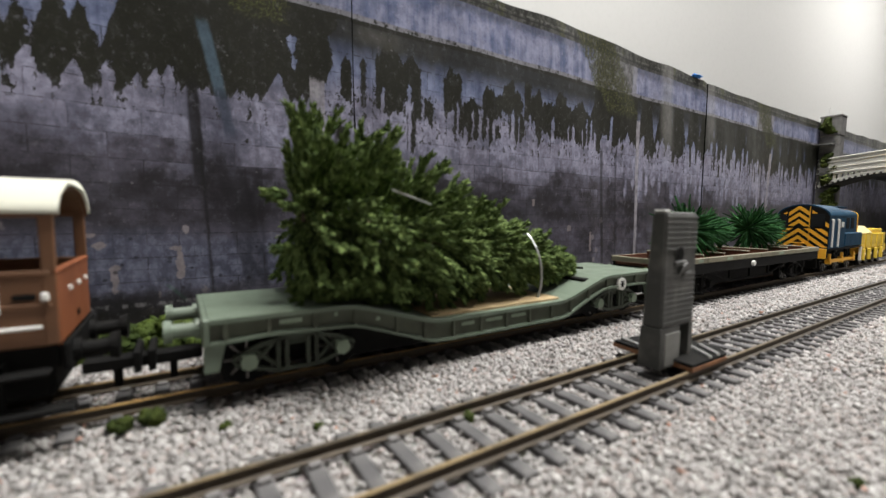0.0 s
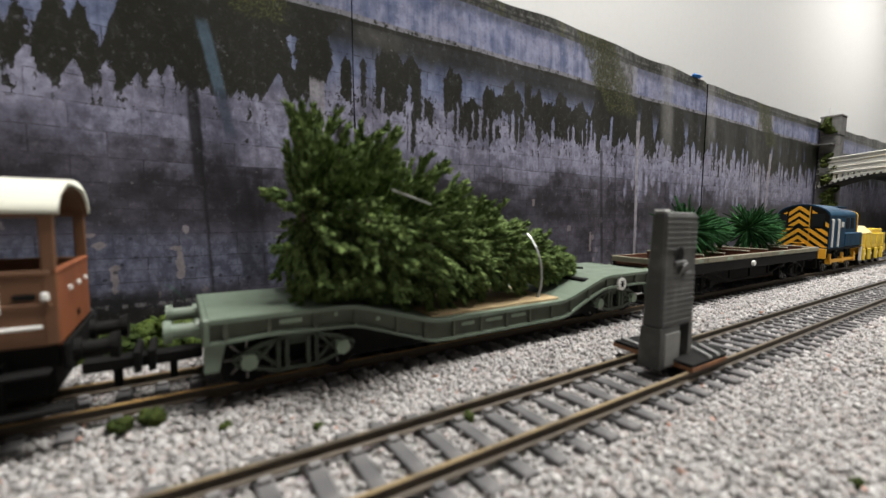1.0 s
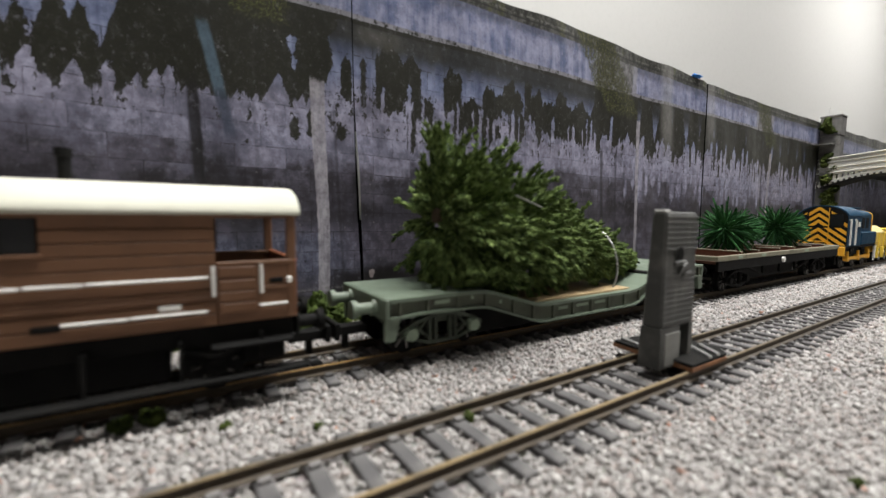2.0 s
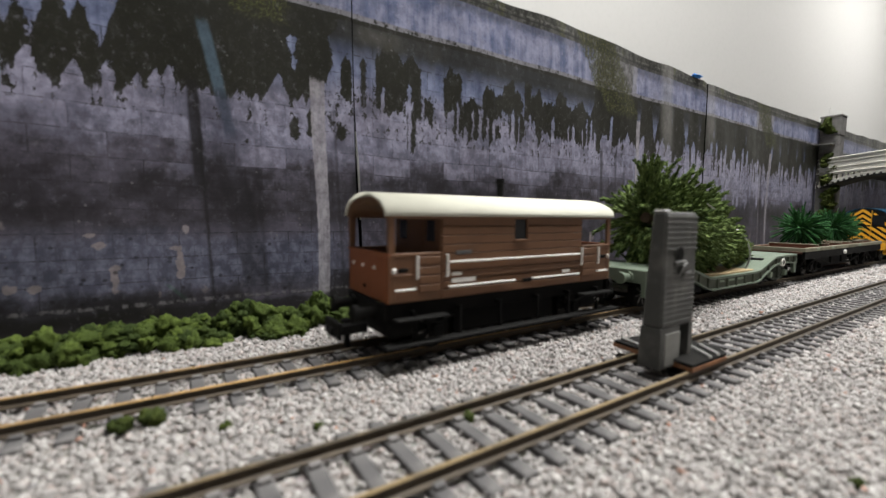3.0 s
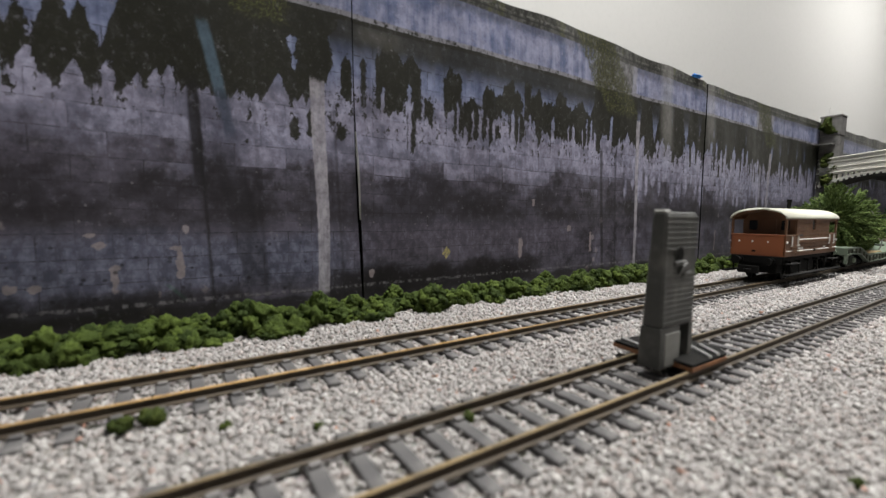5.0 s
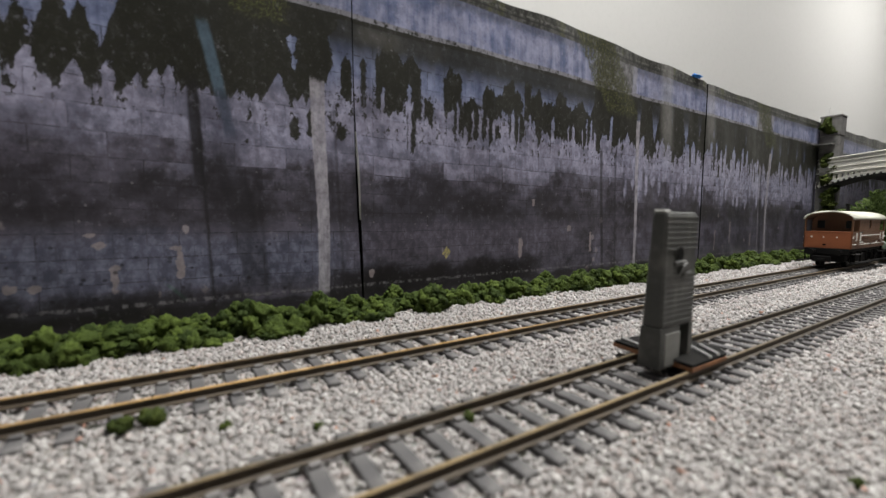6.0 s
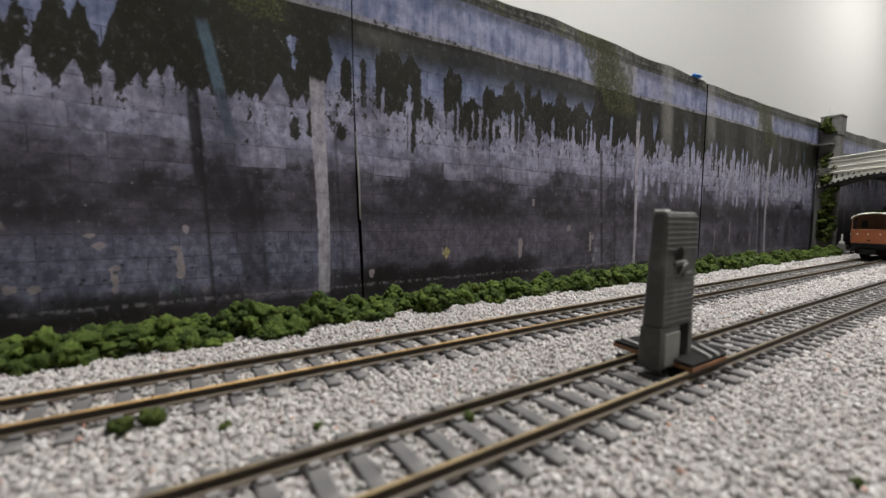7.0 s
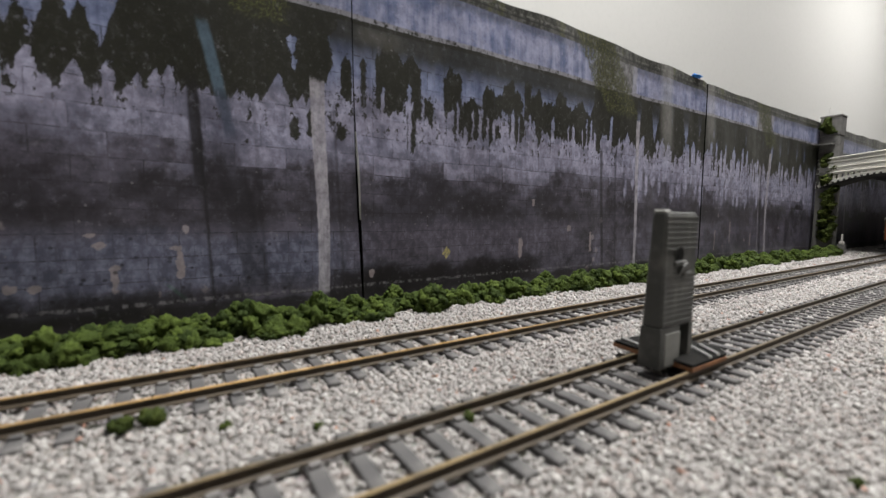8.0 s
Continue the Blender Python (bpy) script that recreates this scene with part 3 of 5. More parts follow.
def wall_sheet(x0, x1, lift, number):
    """One stiff printed sheet, a little bowed, with a curled free edge."""
    bm = bmesh.new()
    nx, nz = 56, 24
    def at(u, v, back):
        x = x0 + (x1 - x0) * u
        z = wall_top(x) * v - (0.5 * math.sin(x * 0.083) if v > 0.98 else 0)
        bow = 1.3 * math.sin(x * 0.024 + 0.6) * math.sin(math.pi * v * 0.9 + 0.2) + 0.5 * math.sin(x * 0.09 + 5 * v)
        if number == 1:   # the free edge curls out and leans to one side
            bow -= 3.7 * math.exp(-((u / 0.02) ** 2)) * math.exp(-(((v - 0.36) / 0.12) ** 2))
            if back and u == 0:   # the torn paper edge splays
                x -= 0.7 * math.exp(-(((v - 0.37) / 0.12) ** 2))
            x += (5.4 * (1 - v) ** 1.7 + 0.9 * math.exp(-(((v - 0.16) / 0.09) ** 2))) * math.exp(-((u / 0.12) ** 2))
            bow -= 0.8 * math.exp(-(((u - 0.81) / 0.012) ** 2)) * v
        if number == 0:
            x += 5.0 * (1 - v) ** 1.7 * math.exp(-(((1 - u) / 0.1) ** 2))
        y = WALL_Y * 1000 + lift + bow + (1.1 if back else 0)
        return Vector((x, y, z)) * MM
    grids = []
    for back in (False, True):
        grids.append([[bm.verts.new(at(i / nx, j / nz, back)) for j in range(nz + 1)] for i in range(nx + 1)])
    for g, flip in ((grids[0], False), (grids[1], True)):
        for i in range(nx):
            for j in range(nz):
                q = (g[i][j], g[i + 1][j], g[i + 1][j + 1], g[i][j + 1])
                bm.faces.new(q[::-1] if flip else q)
    a, b = grids
    def rim(q, index):
        f = bm.faces.new([bm.verts.new(v.co) for v in q])
        f.material_index = index
    for i in range(nx):
        for j in (0, nz):
            rim((a[i][j], b[i][j], b[i + 1][j], a[i + 1][j]), 1)
    for j in range(nz):
        for i in (0, nx):
            rim((a[i][j], a[i][j + 1], b[i][j + 1], b[i][j]), 2 if number == 1 and i == 0 and 0.24 < j / nz < 0.46 else 1)
    ob = part("wall_backdrop_sheet", bm, PRINT, smooth=True)
    ob.data.materials.append(BLACK)
    ob.data.materials.append(PAPER)
    return tagged(ob, "glossy printed sheet of a soot-stained stone retaining wall", "backdrop sheet", "printed wall sheets", "structure")


for n, (a, b, lift) in enumerate(SHEETS):
    wall_sheet(a, b, lift, n)
tagged(part("wall_backing_board", box(-330, 1420, WALL_Y * 1000 + 6, WALL_Y * 1000 + 15, -0.6, 165), BLACK), "dark backing board behind the printed wall sheets", "board", kind="structure")


# ---- tracks ----
def rail_bm(y, x0, x1):
    prof = [(-0.95, 2.0), (0.95, 2.0), (0.95, 2.4), (0.25, 2.75), (0.22, 3.6), (0.44, 3.8), (0.44, 4.4), (0.36, 4.5), (-0.36, 4.5), (-0.44, 4.4), (-0.44, 3.8), (-0.22, 3.6), (-0.25, 2.75), (-0.95, 2.4)]
    return prism([(y + u, v) for u, v in prof], x0, x1, "yz")


def sleeper_mesh():
    bm = box(-1.55, 1.55, -15.2, 15.2, 0.1, 1.95, 0.25)
    for side in (-1, 1):
        for k in (-1, 1):
            box(-1.1, 1.1, side * 8.25 + k * 1.75 - 0.75, side * 8.25 + k * 1.75 + 0.75, 1.9, 2.75, 0.2, bm)
    return mesh_from("sleeper", bm, SLEEPER)


TRACK_END = 1490
PITCH = 7.6
SLEEPER_MESH = sleeper_mesh()


def track(y, label, metal):
    t = thing("railway_track", pose(0, y, 0), label, "railway track", "model railway tracks", "structure")
    for side in (-1, 1):
        part("rail", rail_bm(side * GAUGE / 2 * 1000, -320, TRACK_END), metal, t, "weathered brass-brown rail")
    rng = random.Random(int(y * 1e5))
    far = bmesh.new()
    k, x = 0, -150.0
    while x < TRACK_END:
        if x < 700:
            s = new("sleeper", SLEEPER_MESH)
            s.parent = t
            s.matrix_basis = pose(x * MM, rng.uniform(-0.3, 0.3) * MM, rng.uniform(-0.15, 0.05) * MM, 0, 0, rng.uniform(-1, 1))
        else:
            box(x - 1.75, x + 1.75, -15.2, 15.2, 0.1, 1.95, 0, far)
        x += PITCH + rng.uniform(-0.25, 0.25)
    tagged(part("far_sleepers", far, SLEEPER, t), kind="stuff")
    return t


track(NEAR_Y, "brown-railed model track on grey sleepers sunk in ballast", RAILS)
track(FAR_Y, "model track with dull brass rails beside the printed wall", BRASSY)


# ---- loose ballast: thousands of single chips ----
def ballast():
    rng = np.random.default_rng(4)
    base = np.array([(i, j, k) for i in (-1, 1) for j in (-1, 1) for k in (-1, 1)]) * 0.66
    tri = np.array([(0, 1, 3), (0, 3, 2), (4, 6, 7), (4, 7, 5), (0, 4, 5), (0, 5, 1), (2, 3, 7), (2, 7, 6), (0, 2, 6), (0, 6, 4), (1, 5, 7), (1, 7, 3)])
    zones = [  # x0, x1, y0, y1, chips, half size (mm)
        (-75, 150, 12, 92, 41000, 0.62),
        (-90, 150, 92, 192, 42000, 0.65),
        (60, 330, -55, 12, 27000, 0.68),
        (150, 400, 12, 192, 46000, 0.80),
        (400, 950, -30, 192, 36000, 1.2),
    ]
    centres, sizes = [], []
    for x0, x1, y0, y1, n, size in zones:
        p = np.stack([rng.uniform(x0, x1, n), rng.uniform(y0, y1, n), rng.uniform(0.1, 1.25, n)], 1)
        k = size * rng.uniform(0.55, 1.25, n)
        for y in (NEAR_Y * 1000, FAR_Y * 1000):
            off = np.abs(p[:, 1] - y)
            on_rail = np.abs(off - 8.25) < 1.35
            inside = off < 15.5
            p[inside, 2] -= 0.05
            k[inside] *= 0.9
            keep = ~on_rail
            phase = np.abs((p[:, 0] + 150) % PITCH - PITCH / 2)
            keep &= ~(inside & (phase > PITCH / 2 - 1.4) & (rng.random(len(p)) < 0.74))
            p, k = p[keep], k[keep]
        centres.append(p)
        sizes.append(k)
    p, k = np.concatenate(centres), np.concatenate(sizes)
    n = len(p)
    shape = base[None] * (1 + rng.uniform(-0.4, 0.4, (n, 8, 1)))
    shape = shape * rng.uniform(0.7, 1.2, (n, 1, 3)) * k[:, None, None]
    a, b = rng.uniform(0, 2 * np.pi, n), rng.uniform(-1.2, 1.2, n)
    ca, sa, cb, sb = np.cos(a), np.sin(a), np.cos(b), np.sin(b)
    x, y, z = shape[..., 0], shape[..., 1], shape[..., 2]
    x, z = x * cb[:, None] + z * sb[:, None], z * cb[:, None] - x * sb[:, None]
    x, y = x * ca[:, None] - y * sa[:, None], x * sa[:, None] + y * ca[:, None]
    verts = (np.stack([x, y, z], 2) + p[:, None]).reshape(-1, 3) * MM
    faces = (tri[None] + 8 * np.arange(n)[:, None, None]).reshape(-1, 3)
    me = bpy.data.meshes.new("ballast")
    me.vertices.add(len(verts))
    me.vertices.foreach_set("co", verts.astype(np.float32).ravel())
    me.loops.add(faces.size)
    me.loops.foreach_set("vertex_index", faces.astype(np.int32).ravel())
    me.polygons.add(len(faces))
    me.polygons.foreach_set("loop_start", np.arange(0, faces.size, 3, dtype=np.int32))
    me.update(calc_edges=True)
    me.materials.append(STONE)
    return tagged(new("ballast", me), "loose grey, white and pinkish stone chips between the tracks", "ballast", kind="stuff")


ballast()


# ---- bushes along the wall foot ----
def bush_mesh(seed, w, d, h):
    rng = random.Random(seed)
    bm = bmesh.new()
    for i in range(26):
        a, r = rng.uniform(0, 6.28), math.sqrt(rng.random())
        r_h = rng.uniform(0.15, 1.0) * (1 - 0.45 * r)
        size = rng.uniform(1.7, 3.1) * MM
        lump(bm, (math.cos(a) * r * w * MM, math.sin(a) * r * d * MM, max(1.2 * MM, h * r_h * MM - size * 0.6)), (size, size, size * rng.uniform(0.8, 1.1)), rng, 0.6, 3)
    return mesh_from("bush", bm, BUSH, True)


BUSHES = [bush_mesh(s, w, d, h) for s, w, d, h in ((1, 8, 6, 12), (2, 9, 5.5, 10), (3, 7, 6, 13), (4, 10, 6, 9), (5, 7, 5, 8))]
rng_bush = random.Random(11)
bx = -95.0
while bx < 690:
    gap_here = 92 < bx < 99
    if not gap_here:
        b = new("foam_bush", BUSHES[rng_bush.randrange(5)])
        b.matrix_basis = pose(bx * MM, ((164.5 if bx < 40 else 170) + rng_bush.uniform(-5, 6.5)) * MM, 0.4 * MM, 0, 0, rng_bush.uniform(0, 360)) @ Matrix.Diagonal((*[rng_bush.uniform(0.85, 1.25)] * 2, rng_bush.uniform(0.75, 1.25), 1))
        tagged(b, "crumbly mid-green foam bush at the foot of the wall", "bush", "bushes along the wall")
    bx += rng_bush.uniform(5.4, 8.2)


for k in range(24):   # lower clumps tucked in behind, against the wall
    b = new("foam_bush", BUSHES[rng_bush.choice((1, 3, 4))])
    b.matrix_basis = pose((-96 + 8.6 * k) * MM, (180 + rng_bush.uniform(-2, 3)) * MM, 0.4 * MM, 0, 0, rng_bush.uniform(0, 360)) @ Matrix.Diagonal((1.0, 1.0, rng_bush.uniform(0.6, 0.85), 1))
    tagged(b, "low crumbly green foam bush against the printed wall", "bush", "bushes along the wall")


def tuft(x, y, r, h):
    rng = random.Random(int(x * 7 + y))
    bm = bmesh.new()
    r, h = r * 0.95, h * 0.9
    for i in range(9):
        a = rng.uniform(0, 6.28)
        s = r * rng.uniform(0.35, 0.6) * MM
        lump(bm, (math.cos(a) * r * 0.55 * MM, math.sin(a) * r * 0.55 * MM, h * rng.uniform(0.2, 0.8) * MM), (s, s, s), rng, 0.7, 3)
    ob = part("grass_tuft", bm, IVY, None, "", True)
    ob.matrix_basis = pose(x * MM, y * MM, 1.0 * MM)
    tagged(ob, "small dark green tuft of weed on the ballast", "grass tuft", "weeds on the ballast")


for tx, ty, tr, th in ((-11.7, 103, 2.2, 2.6), (-6.0, 103.5, 2.4, 3.6), (6.7, 94, 1.2, 0.9), (51, 69.5, 1.5, 2.2), (23, 83.5, 1.0, 0.9), (93.5, 17.6, 1.2, 1.2)):
    tuft(tx, ty, tr, th)


# ---- grey ribbed tower standing on a small board across the near track ----
def tower():
    t = thing("ribbed_tower", pose(0.1075, 0.0590, 0.0045), "dark grey ribbed plastic tower on a rusty-edged board across the rails", "tower")
    # tapered slab with an arched notch at one foot
    def at(z):
        return 6.4 - 0.06 * z
    upper = [(0.0, 11), (at(11), 11), (at(41.2), 41.2), (3.4, 42.4), (0.6, 42.4), (0.0, 41.6)]
    bm = prism(upper, -0.9, 15.3, "yz", 0.6)
    leg = [(-0.05, 0), (6.4, 0), (at(11), 11.2), (0.02, 11.2)]
    prism(leg, -0.92, 8.6, "yz", 0.1, bm)
    prism(leg, 13.2, 15.32, "yz", 0.1, bm)
    prism([(3.0, 0), (6.3, 0), (at(11), 11.1), (3.0, 11.1)], 8.5, 13.3, "yz", 0, bm)
    part("body", bm, TOWER, t)
    part("worn_foot", box(1.2, 8.5, -0.22, 0.1, 0.6, 9.6, 0.1), TOWER_WORN, t, "smooth paler worn foot")
    for i in range(21):
        z = 12.2 + i * 1.42
        if 25.0 < z < 32.0:
            continue
        part("rib", box(-0.6, 15.0, -0.26 if z > 30 else -0.16, 0.25, z, z + 0.72, 0.1), TOWER, t)
    part("boss", rod((5.6, 0.3, 31.2), (5.6, -0.5, 31.2), 2.0, 16), TOWER, t)
    part("hole", rod((5.6, 0.0, 31.2), (5.6, -0.7, 31.2), 1.7, 14), BLACK, t, "dark round hole")
    part("boss", rod((8.2, 0.3, 26.8), (8.2, -0.6, 26.4), 2.2, 16), TOWER, t)
    part("clip", box(3.4, 9.4, -0.9, 0.2, 27.9, 29.3, 0.35), TOWER, t)
    part("clip", box(7.6, 12.0, -0.8, 0.2, 25.0, 26.2, 0.35), TOWER, t)
    part("cap", box(-0.9, 2.2, 0.4, 3.8, 42.0, 43.0, 0.4), TOWER_WORN, t, "worn pale corner cap")
    # board
    outline = [(5.2, -5.5), (24.0, -5.5), (28.5, -2.0), (28.0, 17.5), (7.5, 19.5)]
    part("board", prism(outline, 1.25, 2.1, "xy", 0.15), BLACK, t, "dark board top")
    part("board_edge", prism([(u * 1.012 - 0.1, v * 1.02) for u, v in outline], 0.02, 1.2, "xy", 0.15), RUSTY, t, "rusty orange board edge")
    for a, b in (((15.2, -5.2), (20.6, 2.6)), ((19.6, -5.2), (24.8, 2.4)), ((8.6, 12.0), (10.4, 18.6))):
        way = Vector((b[0] - a[0], b[1] - a[1]))
        side2 = Vector((-way.y, way.x)).normalized() * 0.55
        o = [(a[0] + side2.x, a[1] + side2.y), (b[0] + side2.x, b[1] + side2.y), (b[0] - side2.x, b[1] - side2.y), (a[0] - side2.x, a[1] - side2.y)]
        part("metal_strip", prism(o, 2.05, 2.8, "xy", 0.1), SILVER, t, "bare silver strip")
    return t


tower()


# ---- stone pier of the bridge, ivy, bridge ----
def pier():
    t = thing("bridge_pier", pose(0.699, 0.1745, 0), "tall grey stone pier against the printed wall", "pier")
    part("shaft", box(0, 17, 0, 20, -0.5, 150, 0.6), CONCRETE, t)
    part("head", box(-0.8, 17.6, -0.8, 20, 150.2, 173, 0.6), CONCRETE, t)
    part("cap", box(-1.4, 18.2, -1.4, 20.5, 173.2, 175.6, 0.6), CONCRETE, t)
    part("shelf", prism([(-16, 138), (0, 138), (0, 141), (-16, 139)], 4, 20), CONCRETE, t)


pier()


def aerial():
    bm = rod((0, 0, 0), (0, 0, 11), 0.22, 6)
    for k, w in ((10.4, 4.5), (8.2, 3.5), (6.4, 2.2)):
        rod((-w, 0, k - 0.8), (w, 0, k + 0.8), 0.16, 5, bm)
    ob = part("roof_aerial", bm, SILVER)
    ob.matrix_basis = pose(0.702, 0.187, 0.1756)
    tagged(ob, "thin wire aerial on top of the stone pier", "aerial")


aerial()


def ivy(name, m, cells, label):
    rng = random.Random(77 + len(cells))
    bm = bmesh.new()
    for cx, cy, cz, s in cells:
        for i in range(3):
            k = s * rng.uniform(0.5, 0.8) * MM
            lump(bm, Vector((cx + rng.uniform(-3, 3), cy + rng.uniform(-2, 2), cz + rng.uniform(-3, 3))) * MM, (k * 1.2, k, k * 0.75), rng, 0.7, 3)
    ob = part(name, bm, IVY, None, "", True)
    ob.matrix_basis = m
    tagged(ob, label, "ivy", "ivy on the pier")


rng_ivy = random.Random(5)
ivy("ivy", pose(0.695, 0.181, 0), [(rng_ivy.uniform(-4, 2), rng_ivy.uniform(-8, 4), 22 + 2.8 * i, rng_ivy.uniform(4, 6.5)) for i in range(38)], "dark green ivy climbing the side of the stone pier")
ivy("ivy", pose(0.694, 0.187, 0), [(0, 0, 162, 7), (3, -3, 158, 6), (-3, 1, 166, 5), (1, 0, 168, 5)], "clump of ivy at the top of the pier")


def bridge():
    start, end = Vector((736, 186)), Vector((623, 20))
    way = end - start
    span = way.length
    ang = math.degrees(math.atan2(way.y, way.x))
    t = thing("arch_bridge", pose(start.x * MM, start.y * MM, 0.0045, 0, 0, ang), "ivory painted arched girder bridge over the tracks", "bridge")
    # road deck beyond the parapet to the printed wall, lengthened unseen to block light
    home = t.matrix_basis.inverted()
    plan = [(745, 193.5), (1515, 193.5), (1515, 22), (655, 22)]
    plan = [tuple((home @ Vector((u * MM, v * MM, 0))).xy / MM) for u, v in plan]
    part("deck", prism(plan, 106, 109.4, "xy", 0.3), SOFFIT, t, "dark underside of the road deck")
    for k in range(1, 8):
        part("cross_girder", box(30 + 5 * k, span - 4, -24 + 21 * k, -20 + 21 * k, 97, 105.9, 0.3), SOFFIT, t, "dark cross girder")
    for y in (-34,):
        part("parapet", box(8, span, y, y + 2.4, 98.5, 117, 0.4), BRIDGE, t)
        for z, d in ((115.4, 1.6), (110.4, 0.7), (104, 0.9), (97.6, 1.5)):
            part("moulding", box(7, span, y - d, y + 2.4 + d, z, z + 1.6, 0.4), BRIDGE, t)
        def rib(u):
            return 75.5 + 16.5 * (1 - (2 * u / span - 1) ** 2)
        low = [(u, rib(u)) for u in np.linspace(6, span, 36)]
        top = [(u, v + 4.2) for u, v in low]
        part("arch_rib", prism(low + top[::-1], y - 0.5, y + 2.9), BRIDGE, t)
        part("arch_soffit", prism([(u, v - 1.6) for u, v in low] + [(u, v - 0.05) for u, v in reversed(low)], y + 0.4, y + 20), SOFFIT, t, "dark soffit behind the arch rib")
        # pierced spandrel: round-headed openings between slim posts, and a row of dentils under the rib
        pitch = 7.2
        u = 6.0
        while u < span - pitch:
            z0 = rib(u) + 3.8
            if 97.8 - z0 > 3.2:
                part("spandrel_post", box(u, u + 3.0, y + 0.2, y + 2.2, z0 - 1.5, 97.7, 0.1), BRIDGE, t)
                half = (pitch - 3.0) / 2
                mid = u + 3.0 + half
                crown = 96.6
                head = [(mid + half, 97.7)] + [(mid + half * math.cos(a), crown - half + half * math.sin(a)) for a in np.linspace(0, math.pi, 9)] + [(mid - half, 97.7)]
                part("spandrel_arch", prism(head, y + 0.3, y + 2.1), BRIDGE, t)
                part("spandrel_foot", box(u + 3.0, u + pitch, y + 0.3, y + 2.1, z0 - 1.5, max(z0 + 1.2, crown - 7.5), 0.1), BRIDGE, t)
            else:
                part("spandrel_web", box(u, u + pitch - 0.05, y + 0.3, y + 2.1, z0 - 1.0, 97.7, 0.1), BRIDGE, t)
            part("dentil", box(u + 1.2, u + 3.8, y - 1.4, y - 0.55, rib(u + 2.5) - 0.4, rib(u + 2.5) + 1.5, 0.1), SOFFIT, t, "dark dentil")
            u += pitch
    part("abutment", box(span, span + 30, -40, 40, -0.5, 112, 0.5), CONCRETE, t)


bridge()
tag = part("putty_blob", lump(None, (0, 0, 0), (0.0068, 0.0028, 0.0016), random.Random(3), 0.4, 3), PUTTY, None, "", True)
tag.matrix_basis = pose(0.3925, WALL_Y + 0.001, 0.1708)
tagged(tag, "bright blue blob of putty on the wall's top edge", "putty")
block = thing("stone_block", pose(0.711, 0.168, 0), "small pale stone block beside the pier foot", "block")
part("base", box(-4, 4, -4, 4, -0.5, 13, 0.8), CONCRETE, block)
part("cap", box(-2.6, 2.6, -2.6, 2.6, 13, 17, 1.0), WHITE, block, "white cap")
part("post", rod((0, 0, 17), (0.5, 0, 26), 1.0, 8), WHITE, block, "white post")


# ---- the train ----
# distance run by the train (mm) at each time: it stands, draws away and runs on at a steady pace
RUN = [(0.0, 0), (1.3, 0), (1.4, 0.6), (1.5, 3.9), (1.6, 8.8), (1.7, 16.2), (2.0, 43), (2.3, 75), (2.8, 138), (3.0, 164.5), (3.5, 233.5), (4.0, 302), (4.5, 371), (6.0, 577), (6.5, 643.5), (7.0, 709), (7.5, 775.5), (8.0, 841)]


def run_at(t):
    """Smooth monotone curve through RUN, in metres."""
    n = len(RUN)
    slope = [(RUN[i + 1][1] - RUN[i][1]) / (RUN[i + 1][0] - RUN[i][0]) for i in range(n - 1)]
    tan = [slope[0]] + [0 if a * b <= 0 else 2 * a * b / (a + b) for a, b in zip(slope, slope[1:])] + [slope[-1]]
    i = max(k for k in range(n - 1) if RUN[k][0] <= t + 1e-9)
    h = RUN[i + 1][0] - RUN[i][0]
    u = (t - RUN[i][0]) / h
    a, b = RUN[i][1], RUN[i + 1][1]
    s = a * (1 + 2 * u) * (1 - u) ** 2 + h * tan[i] * u * (1 - u) ** 2 + b * u * u * (3 - 2 * u) + h * tan[i + 1] * u * u * (u - 1)
    return s * MM


ROLLING, WHEELSETS = [], []


def vehicle(name, s, label, category, group="train of wagons"):
    m = pose(s * MM, FAR_Y, RAIL)
    ob = thing(name, m, label, category, group)
    ROLLING.append((ob, m))
    return ob


def wheelset(parent, s, r=6.2, material=None, tread=7.6):
    """An axle with two flanged wheels; its place is in the vehicle's space."""
    axle = part("wheelset", rod((0, -13, 0), (0, 13, 0), 1.0, 10), STEEL, parent, "steel wheelset")
    for side in (-1, 1):
        bm = rod((0, side * tread, 0), (0, side * (tread + 2.4), 0), r, 28)
        rod((0, side * (tread - 0.6), 0), (0, side * tread, 0), r + 0.4, 28, bm)
        rod((0, side * (tread + 2.4), 0), (0, side * (tread + 3.2), 0), 1.7, 10, bm)
        part("wheel", bm, material or BLACK, axle)
        rim = bmesh.new()
        for k in range(8):
            a = k * math.pi / 4
            rod((0.3 * math.cos(a), side * (tread + 2.5), 0.3 * math.sin(a)), ((r - 1.2) * math.cos(a), side * (tread + 2.5), (r - 1.2) * math.sin(a)), 0.35, 5, rim)
        part("spokes", rim, STEEL, axle)
    WHEELSETS.append((axle, s, r))
    return axle


def ribbon(pts, thick, lo, hi, down=True):
    """A strip that follows a line of (along, height) points, with the given thickness below it."""
    low = [(x, z - thick) for x, z in pts]
    return prism(list(pts) + low[::-1], lo, hi, "xz")


def buffers(parent, s, out, z=12.5, material=None, gap=8.7):
    for side in (-1, 1):
        bm = rod((s, side * gap, z), (s + out * 6.2, side * gap, z), 1.7, 14)
        rod((s + out * 5.6, side * gap, z), (s + out * 7.2, side * gap, z), 2.6, 18, bm, 3.0 if out > 0 else 2.6)
        rod((s, side * gap, z), (s + out * 1.2, side * gap, z), 2.4, 14, bm)
        part("buffer", bm, material or BLACK, parent)


